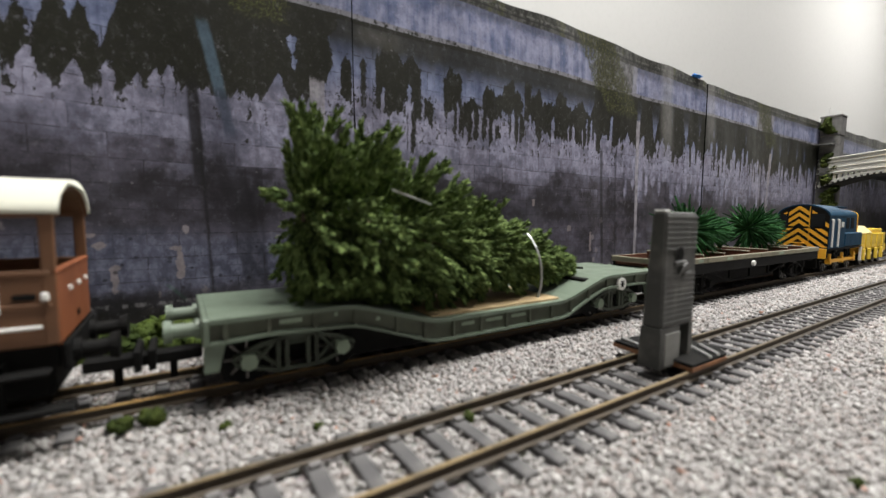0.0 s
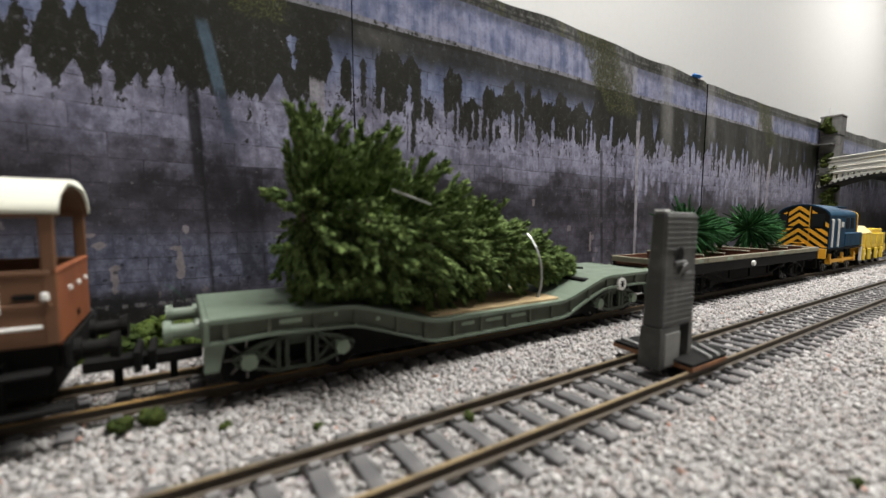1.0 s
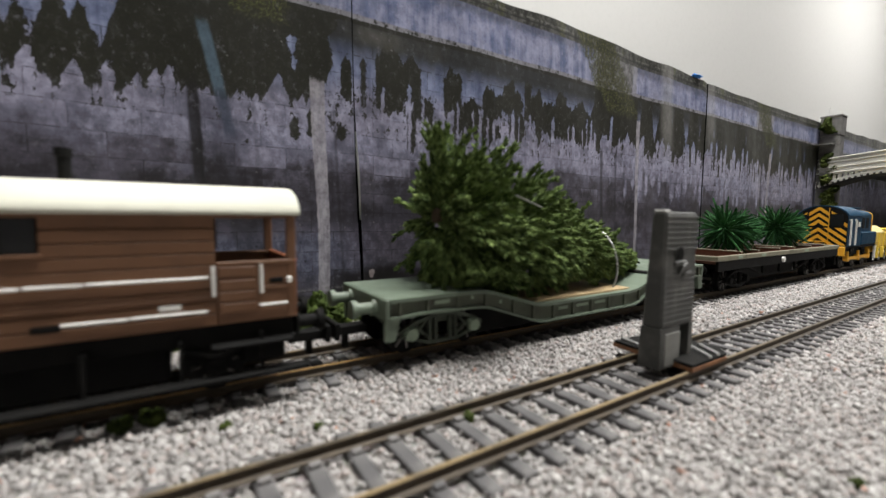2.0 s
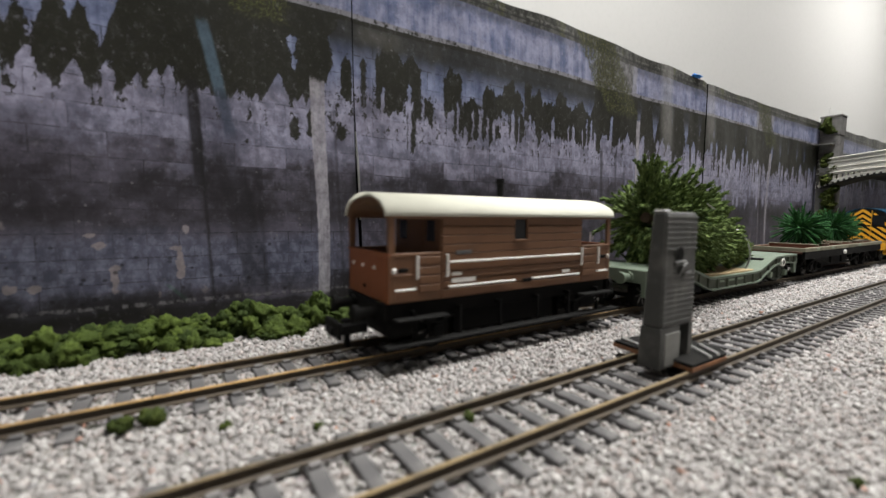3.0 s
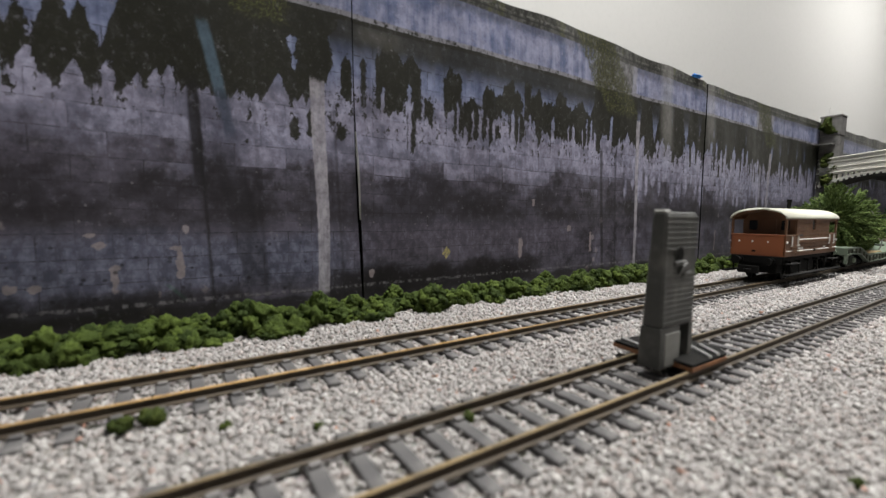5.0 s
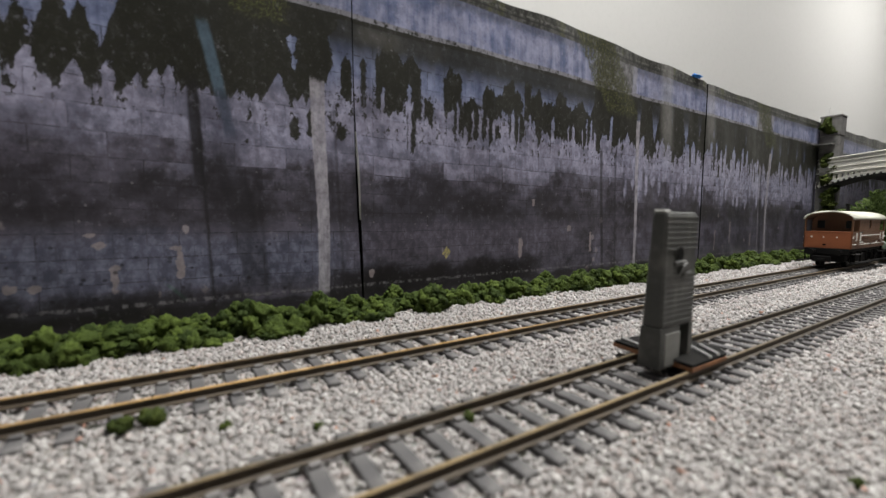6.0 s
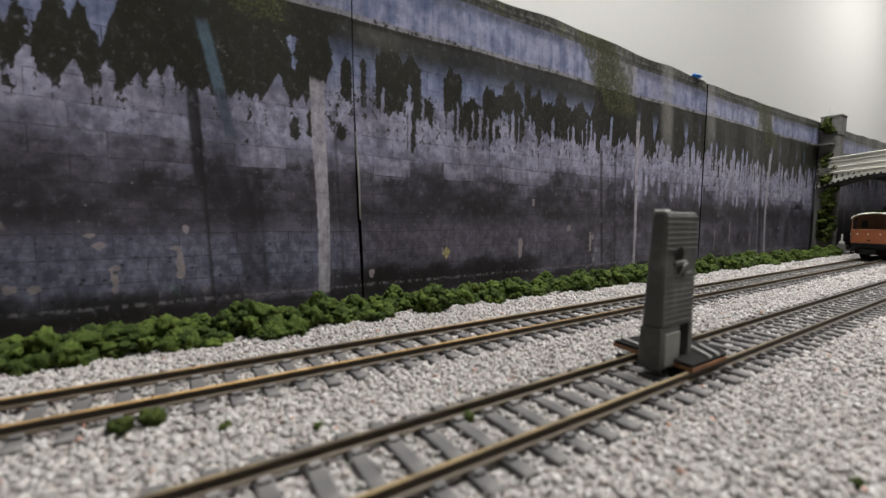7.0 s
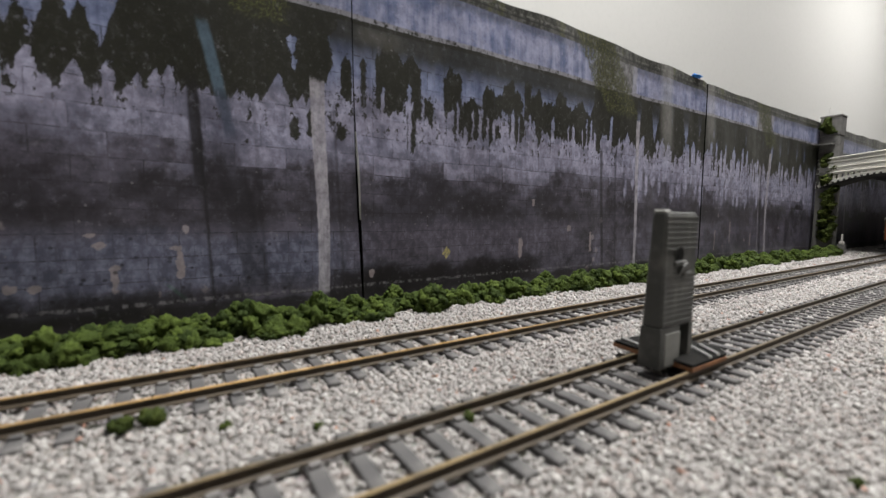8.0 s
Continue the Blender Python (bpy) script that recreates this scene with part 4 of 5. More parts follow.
def coupling(parent, s, out):
    bm = box(min(s, s + out * 11.4), max(s, s + out * 11.4), -2.2, 2.2, 5.6, 8.2, 0.2)
    box(s + out * 10 - 0.7, s + out * 10 + 0.7, -6, 6, 5.4, 10.2, 0.2, bm)
    box(s + out * 6 - 0.8, s + out * 6 + 0.8, -1.2, 1.2, 1.4, 6, 0.2, bm)
    part("coupling", bm, BLACK, parent, "black hook and bar coupling")


# brake van
def brake_van():
    L, H = 97.2, 15.4
    v = vehicle("brake_van", -116.6, "bauxite brown planked brake van with cream roof and open verandahs", "brake van")
    zb, zp, ze, zr = 16.3, 30.3, 41.0, 47.9
    c0, c1 = 18.0, 79.6
    # roof: an arched shell
    up = [(u, z) for u, z in arc(0, ze - 0.2, 16.3, zr - ze + 0.2, 0, 180, 22)]
    dn = [(u, z) for u, z in arc(0, ze - 0.3, 15.3, zr - ze - 1.0, 180, 0, 22)]
    part("roof", prism(up + dn, -0.9, L + 0.9, "yz"), CREAM, v, "cream white curved roof", True)
    part("roof_rib", prism([(u * 0.997, z - 0.05) for u, z in arc(0, ze - 0.2, 15.4, zr - ze - 0.8, 0, 180, 22)] + [(u, z) for u, z in arc(0, ze - 1.6, 14.3, zr - ze - 0.9, 180, 0, 22)], 0.1, 1.7, "yz"), BAUXITE, v)
    part("roof_rib", prism([(u * 0.997, z - 0.05) for u, z in arc(0, ze - 0.2, 15.4, zr - ze - 0.8, 0, 180, 22)] + [(u, z) for u, z in arc(0, ze - 1.6, 14.3, zr - ze - 0.9, 180, 0, 22)], L - 1.7, L - 0.1, "yz"), BAUXITE, v)
    lining = arc(0, ze - 0.35, 15.2, zr - ze - 1.05, 0, 180, 22) + arc(0, ze - 0.9, 14.6, zr - ze - 1.2, 180, 0, 22)
    part("roof_lining", prism(lining, -0.5, L + 0.5, "yz"), BAUXITE, v, "brown roof lining")
    part("chimney", rod((53.4, 1, zr - 1.5), (53.4, 1, zr + 5), 1.25, 12, rod((53.4, 1, zr + 5), (53.4, 1, zr + 6.8), 1.6, 12)), BLACK, v, "short black chimney")
    part("floor", box(0.4, L - 0.4, -H + 0.6, H - 0.6, zb - 0.2, zb + 1.2, 0.1), BAUXITE, v)
    # cabin end walls, with a door and a window
    for s, out in ((c0, -1), (c1, 1)):
        end = [(-H + 0.8, zb), (H - 0.8, zb), (H - 0.8, ze)] + arc(0, ze - 0.4, 14.6, zr - ze - 1.2, 0, 180, 14) + [(-H + 0.8, ze)]
        part("cabin_end", prism(end, s - 0.6, s + 0.6, "yz"), BAUXITE, v)
        e0, e1 = sorted((s + out * 0.55, s + out * 1.05))
        part("door", box(e0, e1, -4.5, 4.0, zb + 1.3, 40, 0.15), BAUXITE, v)
        part("end_window", box(e0 + 0.1, e1 + 0.1, 6.5, 11.5, 33, 39.5, 0.2), GLASS_DARK, v)
        part("end_window", box(e0 + 0.1, e1 + 0.1, -11.5, -7, 33, 39.5, 0.2), GLASS_DARK, v)
    for side in (-1, 1):
        y0, y1 = sorted((side * H, side * (H - 0.9)))
        # planks of the cabin side, split round the window
        n = 9
        pitch = (ze - 0.4 - zb) / n
        for k in range(n):
            a, b = zb + k * pitch, zb + (k + 1) * pitch - 0.18
            spans = [(c0 - 0.4, c1 + 0.4)]
            if b > 33.2 and a < 40.0:
                spans = [(c0 - 0.4, 46.4), (51.9, c1 + 0.4)]
            for p, q in spans:
                part("plank", box(p, q, y0, y1, a, b, 0.16), BAUXITE, v)
        part("side_lining", box(c0, c1, side * (H - 1.3) - 0.3, side * (H - 1.3) + 0.3, zb, ze), BLACK, v)
        w = part("window", box(46.9, 51.4, side * (H - 0.8) - 0.2, side * (H - 0.8) + 0.2, 33.6, 39.7), GLASS_DARK, v, "small dark window")
        part("sill", box(45.9, 52.4, side * H - 0.5, side * H + 0.5, 32.4, 33.3, 0.15), BAUXITE, w)
        # verandah sides: half-height panel, rail and posts
        for a, b in ((0.9, c0 - 0.6), (c1 + 0.6, L - 0.9)):
            part("verandah_panel", box(a, b, y0 + 0.05, y1 - 0.05, zb, zp - 1.0, 0.12), BAUXITE, v)
            part("verandah_rail", box(a, b, y0 - 0.25, y1 + 0.25, zp - 1.0, zp, 0.2), BAUXITE, v)
            mid = (a + b) / 2
            gate = (mid + 0.6, b - 0.4) if a < 20 else (a + 0.4, mid - 0.2)
            o = side * (H + 0.12)
            for z in (zb + 2.4, zb + 5.0, zb + 7.6, zb + 10.6):
                part("gate_board", box(gate[0], gate[1], o - 0.25, o + 0.25, z, z + 2.2, 0.15), BAUXITE, v)
            rest = (a, mid - 0.4) if a < 20 else (mid + 0.8, b)
            part("beading", box(rest[0], rest[1], o - 0.2, o + 0.2, 23.6, 24.3, 0.1), BAUXITE, v)
            slot = 4.6 if a < 20 else L - 4.6
            part("lamp_slot", box(slot - 1.6, slot + 1.6, o - 0.2, o + 0.2, 24.9, 26.1, 0.3), BLACK, v, "dark oval slot")
        for s in (1.1, L - 1.1):
            part("corner_post", box(s - 1.1, s + 1.1, y0 - 0.1, y1 + 0.1, zb, ze + 0.2, 0.25), BAUXITE, v)
        part("cantrail", box(1, L - 1, y0 - 0.1, y1 + 0.1, ze - 1.0, ze + 0.2, 0.2), BAUXITE, v)
        o = side * (H + 0.75)
        def bar(a, b, r=0.36):
            part("handrail", rod((a[0], o, a[1]), (b[0], o, b[1]), r, 8, rod((a[0], side * H, a[1]), (a[0], o, a[1]), r * 0.8, 6)), WHITE, v, "white painted handrail")
        for s in (8.9, 19.1, 79.5, 89.2):
            bar((s, 23.0), (s, 29.5), 0.42)
        for a, b in ((20.4, 36.5), (37.1, 49), (49.7, 57.8), (58.4, 78.6)):
            bar((a, 27.2), (b, 27.1))
        for a, b in ((19.9, 35.0), (35.6, 46.0), (54.5, 64.5), (65, 78.2)):
            bar((a, 19.8), (b, 19.7))
        for s in (2.3, L - 8.2):
            bar((s, 20.0), (s + 5.9, 20.0))
        part("side_beading", box(20, 78.8, side * (H + 0.15) - 0.2, side * (H + 0.15) + 0.2, 22.4, 23.0, 0.1), BAUXITE, v)
        for s in (1.7, L - 1.7):
            part("lamp", box(s - 0.65, s + 0.55, side * (H + 0.4) - 0.5, side * (H + 0.4) + 0.5, 24.7, 26.3, 0.3), WHITE, v, "small white side lamp")
        for a, b, z0, z1 in ((21, 24.6, 22.7, 23.9), (21, 30, 20.7, 22.1), (69.5, 73.4, 20.6, 21.7)):
            part("lettering_bar", box(a, b, side * (H + 0.14) - 0.12, side * (H + 0.14) + 0.12, z0, z1), WHITE, v, "pale bar of painted lettering")
        part("number_plate", box(22.4, 28.4, side * (H + 0.1) - 0.2, side * (H + 0.1) + 0.2, 29.2, 30.5, 0.3), SLEEPER, v, "grey maker's plate")
        part("drain_slot", box(50, 54.2, side * (H + 0.05) - 0.15, side * (H + 0.05) + 0.15, 18.6, 19.9, 0.2), BLACK, v)
        # underframe and steps
        part("solebar", box(0.6, L - 0.6, side * 12.6 - 0.9, side * 12.6 + 0.9, 11.4, zb - 0.2, 0.2), BLACK, v)
        part("footboard", box(-2, L + 2, side * 17.4 - 1.8, side * 17.4 + 1.8, 4.3, 5.2, 0.2), BLACK, v, "long dark footboard")
        for a in (1.5, L - 18.5):
            part("step", box(a, a + 17, side * 16.8 - 1.8, side * 16.8 + 1.8, 11.3, 12.1, 0.2), BLACK, v)
        for s in (8, 24, 40, 57, 73, 89):
            part("step_hanger", box(s - 0.4, s + 0.4, side * 16 - 0.4, side * 16 + 0.4, 4.6, 13.5), BLACK, v)
            part("bracket", box(s - 0.4, s + 0.4, min(side * 12.8, side * 16.4), max(side * 12.8, side * 16.4), 12.4, 13.6), BLACK, v)
        for s in (17.5, 79.7):
            part("axle_guard", prism([(s - 5, 12), (s + 5, 12), (s + 2.2, 4.2), (s - 2.2, 4.2)], side * 12.2 - 0.5, side * 12.2 + 0.5), BLACK, v)
            part("axlebox", box(s - 1.7, s + 1.7, side * 13.2 - 1, side * 13.2 + 1, 4.6, 8.2, 0.3), BLACK, v)
            part("spring", prism([(s - 6.5, 11.5), (s, 9.2), (s + 6.5, 11.5), (s + 6.5, 10.7), (s, 8.2), (s - 6.5, 10.7)], side * 13.4 - 0.8, side * 13.4 + 0.8), BLACK, v)
    for s, out in ((0.0, -1), (L, 1)):
        a, b = sorted((s, s - out * 0.9))
        part("end_panel", box(a, b, -H, H, zb, zp - 0.8, 0.12), RED_END, v, "orange-brown end panel")
        part("end_rail", box(a - 0.15, b + 0.15, -H - 0.1, H + 0.1, zp - 0.8, zp + 0.2, 0.2), RED_END, v)
        for y in (10.2, 2.4, -6.2):
            part("lamp_bracket", box(s - 0.55, s + 0.55, y - 0.4, y + 0.4, 25.1, 26.2, 0.15), WHITE, v, "white lamp bracket")
        part("end_slot", box(s - 0.12, s + 0.12, 0.5, 2.6, 18.7, 19.9), BLACK, v)
        part("buffer_beam", box(min(s, s + out * 0.8), max(s, s + out * 0.8), -14.4, 14.4, 11.2, zb - 0.15, 0.2), BLACK, v)
        buffers(v, s + out * 0.8, out, 13.2)
        coupling(v, s + out * 0.5, out)
    # brake gear widened and end blocks added so no light shows under the van
    part("brake_gear", box(26, 71, -10.5, 10.5, 3.6, 11.4, 0.8), BLACK, v)
    for a in (2, L - 12):
        part("end_filler", box(a, a + 10, -11, 11, 5.0, 11.6, 0.6), BLACK, v)
    part("ballast_weight", box(22, 75, -11.5, 11.5, 11, zb - 0.3, 0.3), BLACK, v)
    for s in (17.5, 79.7):
        wheelset(v, s)
    return v


# bogie under a long wagon
def bogie(parent, s, half, paint_mat, hub_mat, y=13.6, truss=True):
    b = part("bogie", box(s - half - 3, s + half + 3, -5, 5, 7.2, 9.4, 0.3, box(s - 3, s + 3, -y + 1, y - 1, 8.4, 11.6, 0.3)), paint_mat, parent)
    for side in (-1, 1):
        a, c = side * y - 0.7, side * y + 0.7
        bm = ribbon([(s - half - 3.5, 7.6), (s - half + 1, 9.9), (s - 4, 11.6), (s + 4, 11.6), (s + half - 1, 9.9), (s + half + 3.5, 7.6)], 1.1, a, c)
        ribbon_low = ribbon([(s - half - 3, 6.4), (s - 5, 3.6), (s + 5, 3.6), (s + half + 3, 6.4)], 1.0, a, c)
        merge(bm, ribbon_low)
        for u in (-4.6, -2.6, 2.6, 4.6):
            box(s + u - 0.5, s + u + 0.5, a, c, 3.2, 11.2, 0.1, bm)
        if truss:
            for k in (-1, 1):
                rod((s + k * 5, side * y, 10.6), (s + k * (half - 1), side * y, 5.4), 0.55, 6, bm)
                rod((s + k * 5, side * y, 4.2), (s + k * (half - 1), side * y, 9.2), 0.5, 6, bm)
        part("side_frame", bm, paint_mat, b)
        for k in (-1, 1):
            part("axlebox", rod((s + k * half, side * (y - 0.5), 6.4), (s + k * half, side * (y + 1.9), 6.4), 1.9, 8, box(s + k * half - 1.6, s + k * half + 1.6, side * (y + 0.6) - 0.8, side * (y + 0.6) + 0.8, 4.6, 8.3, 0.3)), hub_mat, b, "worn pale axlebox")
    for k in (-1, 1):
        wheelset(parent, s + k * half)


# grey-green well wagon
WELL_TOP = [(0, 18.0), (33, 18.0), (57, 10.6), (113, 10.6), (136, 18.0), (167.6, 18.0)]
WELL_LOW = [(0, 12.9), (12, 13.6), (33, 12.9), (57, 4.7), (113, 4.7), (126, 10.2), (136, 13.4), (156, 13.6), (167.6, 12.9)]


def well_height(s):
    for (a, za), (b, zb) in zip(WELL_TOP, WELL_TOP[1:]):
        if a <= s <= b:
            return za + (zb - za) * (s - a) / (b - a)
    return 18.0


def soften(pts, r=4.0):
    out = [pts[0]]
    for p, q, n in zip(pts, pts[1:], pts[2:]):
        p, q, n = Vector(p), Vector(q), Vector(n)
        a, b = q + (p - q).normalized() * r, q + (n - q).normalized() * r
        out += [tuple(a), tuple((a + 2 * q + b) / 4), tuple(b)]
    return out + [pts[-1]]


def well_wagon():
    w = vehicle("well_wagon", 4.8, "grey-green bogie well wagon with a timber floor", "wagon")
    H = 17.6
    top, low = soften(WELL_TOP), soften(WELL_LOW, 2.5)
    part("deck", ribbon(top, 1.1, -H, H), GREEN, w, "dusty grey-green steel deck")
    def low_at(s):
        for (a, za), (b, zb) in zip(low, low[1:]):
            if a <= s <= b:
                return za + (zb - za) * (s - a) / max(b - a, 1e-6)
        return 12.9
    for side in (-1, 1):
        a, b = sorted((side * 16.0, side * 16.7))
        stations = [i * 167.6 / 60 for i in range(61)]
        web = [(s, well_height(s) - 0.9) for s in stations] + [(s, low_at(s) + 0.2) for s in reversed(stations)]
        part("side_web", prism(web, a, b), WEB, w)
        a, b = sorted((side * 14.9, side * 17.8))
        part("bottom_flange", ribbon(low, 0.8, a, b), GREEN, w)
        for s in (3, 12, 22.5, 33, 45, 54, 64, 74.5, 85, 95.5, 106, 116, 126, 137, 146, 156, 164.6):
            z1, z0 = well_height(s) - 0.7, low_at(s)
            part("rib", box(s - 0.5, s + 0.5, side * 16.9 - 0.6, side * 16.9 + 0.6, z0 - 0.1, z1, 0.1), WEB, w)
        for s, z, k in ((17, 15.6, 2.6), (39.5, 13.2, 0.5), (69.5, 7.9, 2.4), (80, 7.9, 3.4), (90.5, 7.9, 3.2), (28, 15.8, 0.4)):
            part("lettering_bar", box(s - k, s + k, side * 16.75 - 0.1, side * 16.75 + 0.1, z - 0.55, z + 0.55), PALE_GREEN, w, "pale bar of painted lettering")
        disc = part("load_disc", rod((146, side * 16.6, 13.9), (146, side * 17.9, 13.9), 2.5, 24), WHITE, w, "white round load disc")
        for k in (0, 60, 120):
            part("disc_mark", box(-1.5, 1.5, -0.1, 0.1, -0.22, 0.22), BLACK, disc).matrix_basis = pose(146 * MM, side * 17.95 * MM, 13.9 * MM, 0, k, 0)
    for a, b in ((1.5, 40), (128, 166)):
        part("centre_sill", box(a, b, -13, 13, 11.9, 16.6, 0.4), BLACK, w)
        # black block added to darken the gap behind the bogie
        part("bogie_filler", box(a + 6, b - 6, -8, 8, 3.4, 11.0, 0.6), BLACK, w)
    # black wedges added to stand for the shade below the deck slopes
    for pts in ([(30, 12.4), (57, 5.2), (57, 2.8), (30, 2.8)], [(113, 5.2), (138, 12.4), (138, 2.8), (113, 2.8)]):
        part("slope_filler", prism(pts, -12.5, 12.5), BLACK, w)
    part("well_sill", box(56, 114, -13, 13, 4.9, 9.3, 0.4), BLACK, w)
    for i, s in enumerate(np.arange(57.5, 112.4, 5.5)):
        part("floor_plank", box(s, s + 5.38, -14.9, 14.9, 10.5, 11.3, 0.1), DECK_WOOD, w, "pale timber floor plank")
    for s, out in ((0.0, -1), (167.6, 1)):
        part("headstock", box(min(s, s + out * 1.4), max(s, s + out * 1.4), -17.4, 17.4, 12.0, 18.1, 0.35), GREEN, w)
        for side in (-1, 1):
            part("end_plate", prism([(s - out * 3.2, 13), (s + out * 1.3, 13), (s + out * 1.3, 6.2), (s - out * 1.6, 6.2)], side * 16.2 - 0.9, side * 16.2 + 0.9), GREEN, w)
        buffers(w, s + out * 1.3, out, 14.6, GREEN, 9.5)
        coupling(w, s + out, out)
    for s in (19.2, 147.5):
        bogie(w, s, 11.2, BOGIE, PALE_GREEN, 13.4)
    part("chain_heap", rod((140, 4, 18.3), (147, 7, 18.5), 0.5, 6, rod((147, 7, 18.5), (143, 10, 18.4), 0.5, 6, rod((138, 9, 18.3), (145, 1, 18.4), 0.5, 6))), BLACK, w, "dark loose chain on the deck")
    return w


# ---- brush trees: a trunk with many needled branches ----
def needles(name, branches, size, material, rng, left=-1e9):
    """Branches are (start, way, length) in mm; each carries a spray of slender needle tufts."""
    verts, faces = [], []
    nrng = np.random.default_rng(rng.randrange(1 << 30))
    bip = np.array([(0, 0, 0), (0.5, 0.16, 0), (0.45, -0.1, 0.13), (0.45, -0.1, -0.13), (1.0, 0, 0)])
    tri = [(0, 2, 1), (0, 3, 2), (0, 1, 3), (4, 1, 2), (4, 2, 3), (4, 3, 1)]
    for start, way, length, floor_of, droop in branches:
        p, d = np.array(start, float), np.array(way, float)
        d /= np.linalg.norm(d)
        step = size * 0.46
        edge = left + nrng.uniform(-2.5, 4.0)
        n = max(3, int(length / step))
        for i in range(n):
            d = d + nrng.normal(0, 0.07, 3) + np.array((0, 0, -droop))
            d /= np.linalg.norm(d)
            p = p + d * step
            if start[0] > left:
                p[0] = max(p[0], edge)
            low = floor_of(p)
            if p[2] < low + 0.6:
                p[2] = low + 0.6
                d[2] = max(d[2], 0)
            if i < n * 0.18 and start[0] > left:
                continue
            for k in range(7 if i > n * 0.35 else 3):
                side = nrng.normal(0, 1, 3)
                side -= d * side.dot(d)
                side /= np.linalg.norm(side)
                ax = d * nrng.uniform(0.75, 1.1) + side * nrng.uniform(0.15, 0.55)
                ax /= np.linalg.norm(ax)
                b = np.cross(ax, nrng.normal(0, 1, 3))
                b /= np.linalg.norm(b)
                c = np.cross(ax, b)
                s = size * nrng.uniform(0.8, 1.6) * (1.0 - 0.3 * i / n)
                m = np.stack([ax * s, b * s * 1.15, c * s * 1.15])
                q = bip @ m + p
                q[:, 2] = np.maximum(q[:, 2], floor_of(p) + 0.15)
                base = len(verts)
                verts.extend(map(tuple, q * MM))
                faces.extend(tuple(base + t for t in f) for f in tri)
    me = bpy.data.meshes.new(name)
    me.from_pydata(verts, [], faces)
    me.materials.append(material)
    return me


def fir_tree():
    s0, s1, z0, z1 = 28.5, 143.0, 40.0, 20.0
    t = vehicle("christmas_tree", 0.0, "large green fir tree lying strapped on the well wagon", "tree", "trees carried by the train")
    rng = random.Random(21)
    axis = Vector((s1 - s0, 0, z1 - z0)).normalized()
    part("trunk", rod((s0 + 1, 0, z0 + 1), (s1 - 12, 0, z1 + 2), 2.6, 10, None, 0.6), BARK, t, "brown trunk")
    def floor_of(p):
        return well_height(p[0] - 4.8) + max(0, abs(p[1]) - 12.5) * 0.55
    branches = []
    for i in range(760):
        u = rng.random() ** 1.15
        r = 26.5 * (1 - u) ** 0.95 + 4.2
        a = rng.uniform(0, 2 * math.pi)
        radial = Vector((0, 0.86 * math.cos(a), math.sin(a)))
        lean = 0.05 + 1.15 * min(1, u * 1.25) + rng.uniform(-0.12, 0.25)
        way = radial + axis * lean
        start = Vector((s0, 0, z0)).lerp(Vector((s1 - 8, 0, z1)), u)
        branches.append((start[:], way[:], r * rng.uniform(0.78, 1.08) * (1 + 0.25 * max(0, lean)), floor_of, 0.012))
    for k in range(16):   # the long leading sprays at the butt that stand up
        branches.append(((s0 + rng.uniform(0, 6), rng.uniform(-2, 2), z0 + 6), (rng.uniform(-0.06, 0.1), rng.uniform(-0.1, 0.1), 1), rng.uniform(20, 26), floor_of, 0.0))
    for k in range(110):   # the butt end, closed by sprays on all sides
        a = rng.uniform(0, 2 * math.pi)
        branches.append(((s0 + rng.uniform(0, 5), 0, z0), (rng.uniform(-0.16, 0.1), 0.8 * math.cos(a), math.sin(a) - 0.1), rng.uniform(9, 23), floor_of, 0.01))
    for k in range(70):   # lower sprays that hang to the deck
        branches.append(((s0 + rng.uniform(-1, 16), rng.uniform(-8, 8), z0 - 2), (rng.uniform(-0.1, 0.15), rng.uniform(-0.7, 0.7), -1), rng.uniform(18, 24), floor_of, 0.02))
    for k in range(5):
        branches.append(((s0 - 2.55, -4, z0 + 6), (-0.9, rng.uniform(-0.35, -0.15), rng.uniform(-0.02, 0.08)), rng.uniform(5, 8), floor_of, 0.0))
        branches.append(((s0 - 2.55, -7, z0 - 7), (-0.8, rng.uniform(-0.4, -0.1), rng.uniform(-0.3, 0.0)), rng.uniform(3, 5), floor_of, 0.0))
    for k in range(46):
        off = rng.uniform(4, 52)
        branches.append(((s0 + off, rng.uniform(-6, 6), z0 + 2 - off * 0.17), (rng.uniform(0.1, 0.4), rng.uniform(-0.4, 0.4), 1), rng.uniform(20, 23) - 0.24 * off, floor_of, 0.0))
    crown = new("crown", needles("crown", branches, 3.0, TREE, rng, s0 - 2.5))
    crown.parent = t
    tagged(crown, "dense mid-green needled branches")
    # wires that hold the tree down
    hoop = [(106, 16.5 * math.cos(a), 20 + 17.5 * math.sin(a)) for a in np.linspace(-0.45, math.pi + 0.45, 20)]
    bm = bmesh.new()
    for p, q in zip(hoop, hoop[1:]):
        rod(p, q, 0.45, 6, bm)
    part("strap", bm, SILVER, t, "bare wire hoop over the tree")
    part("wire", rod((47, -20, 47.5), (59, -19.5, 44), 0.35, 6), SILVER, t, "loose pale wire")
    return t


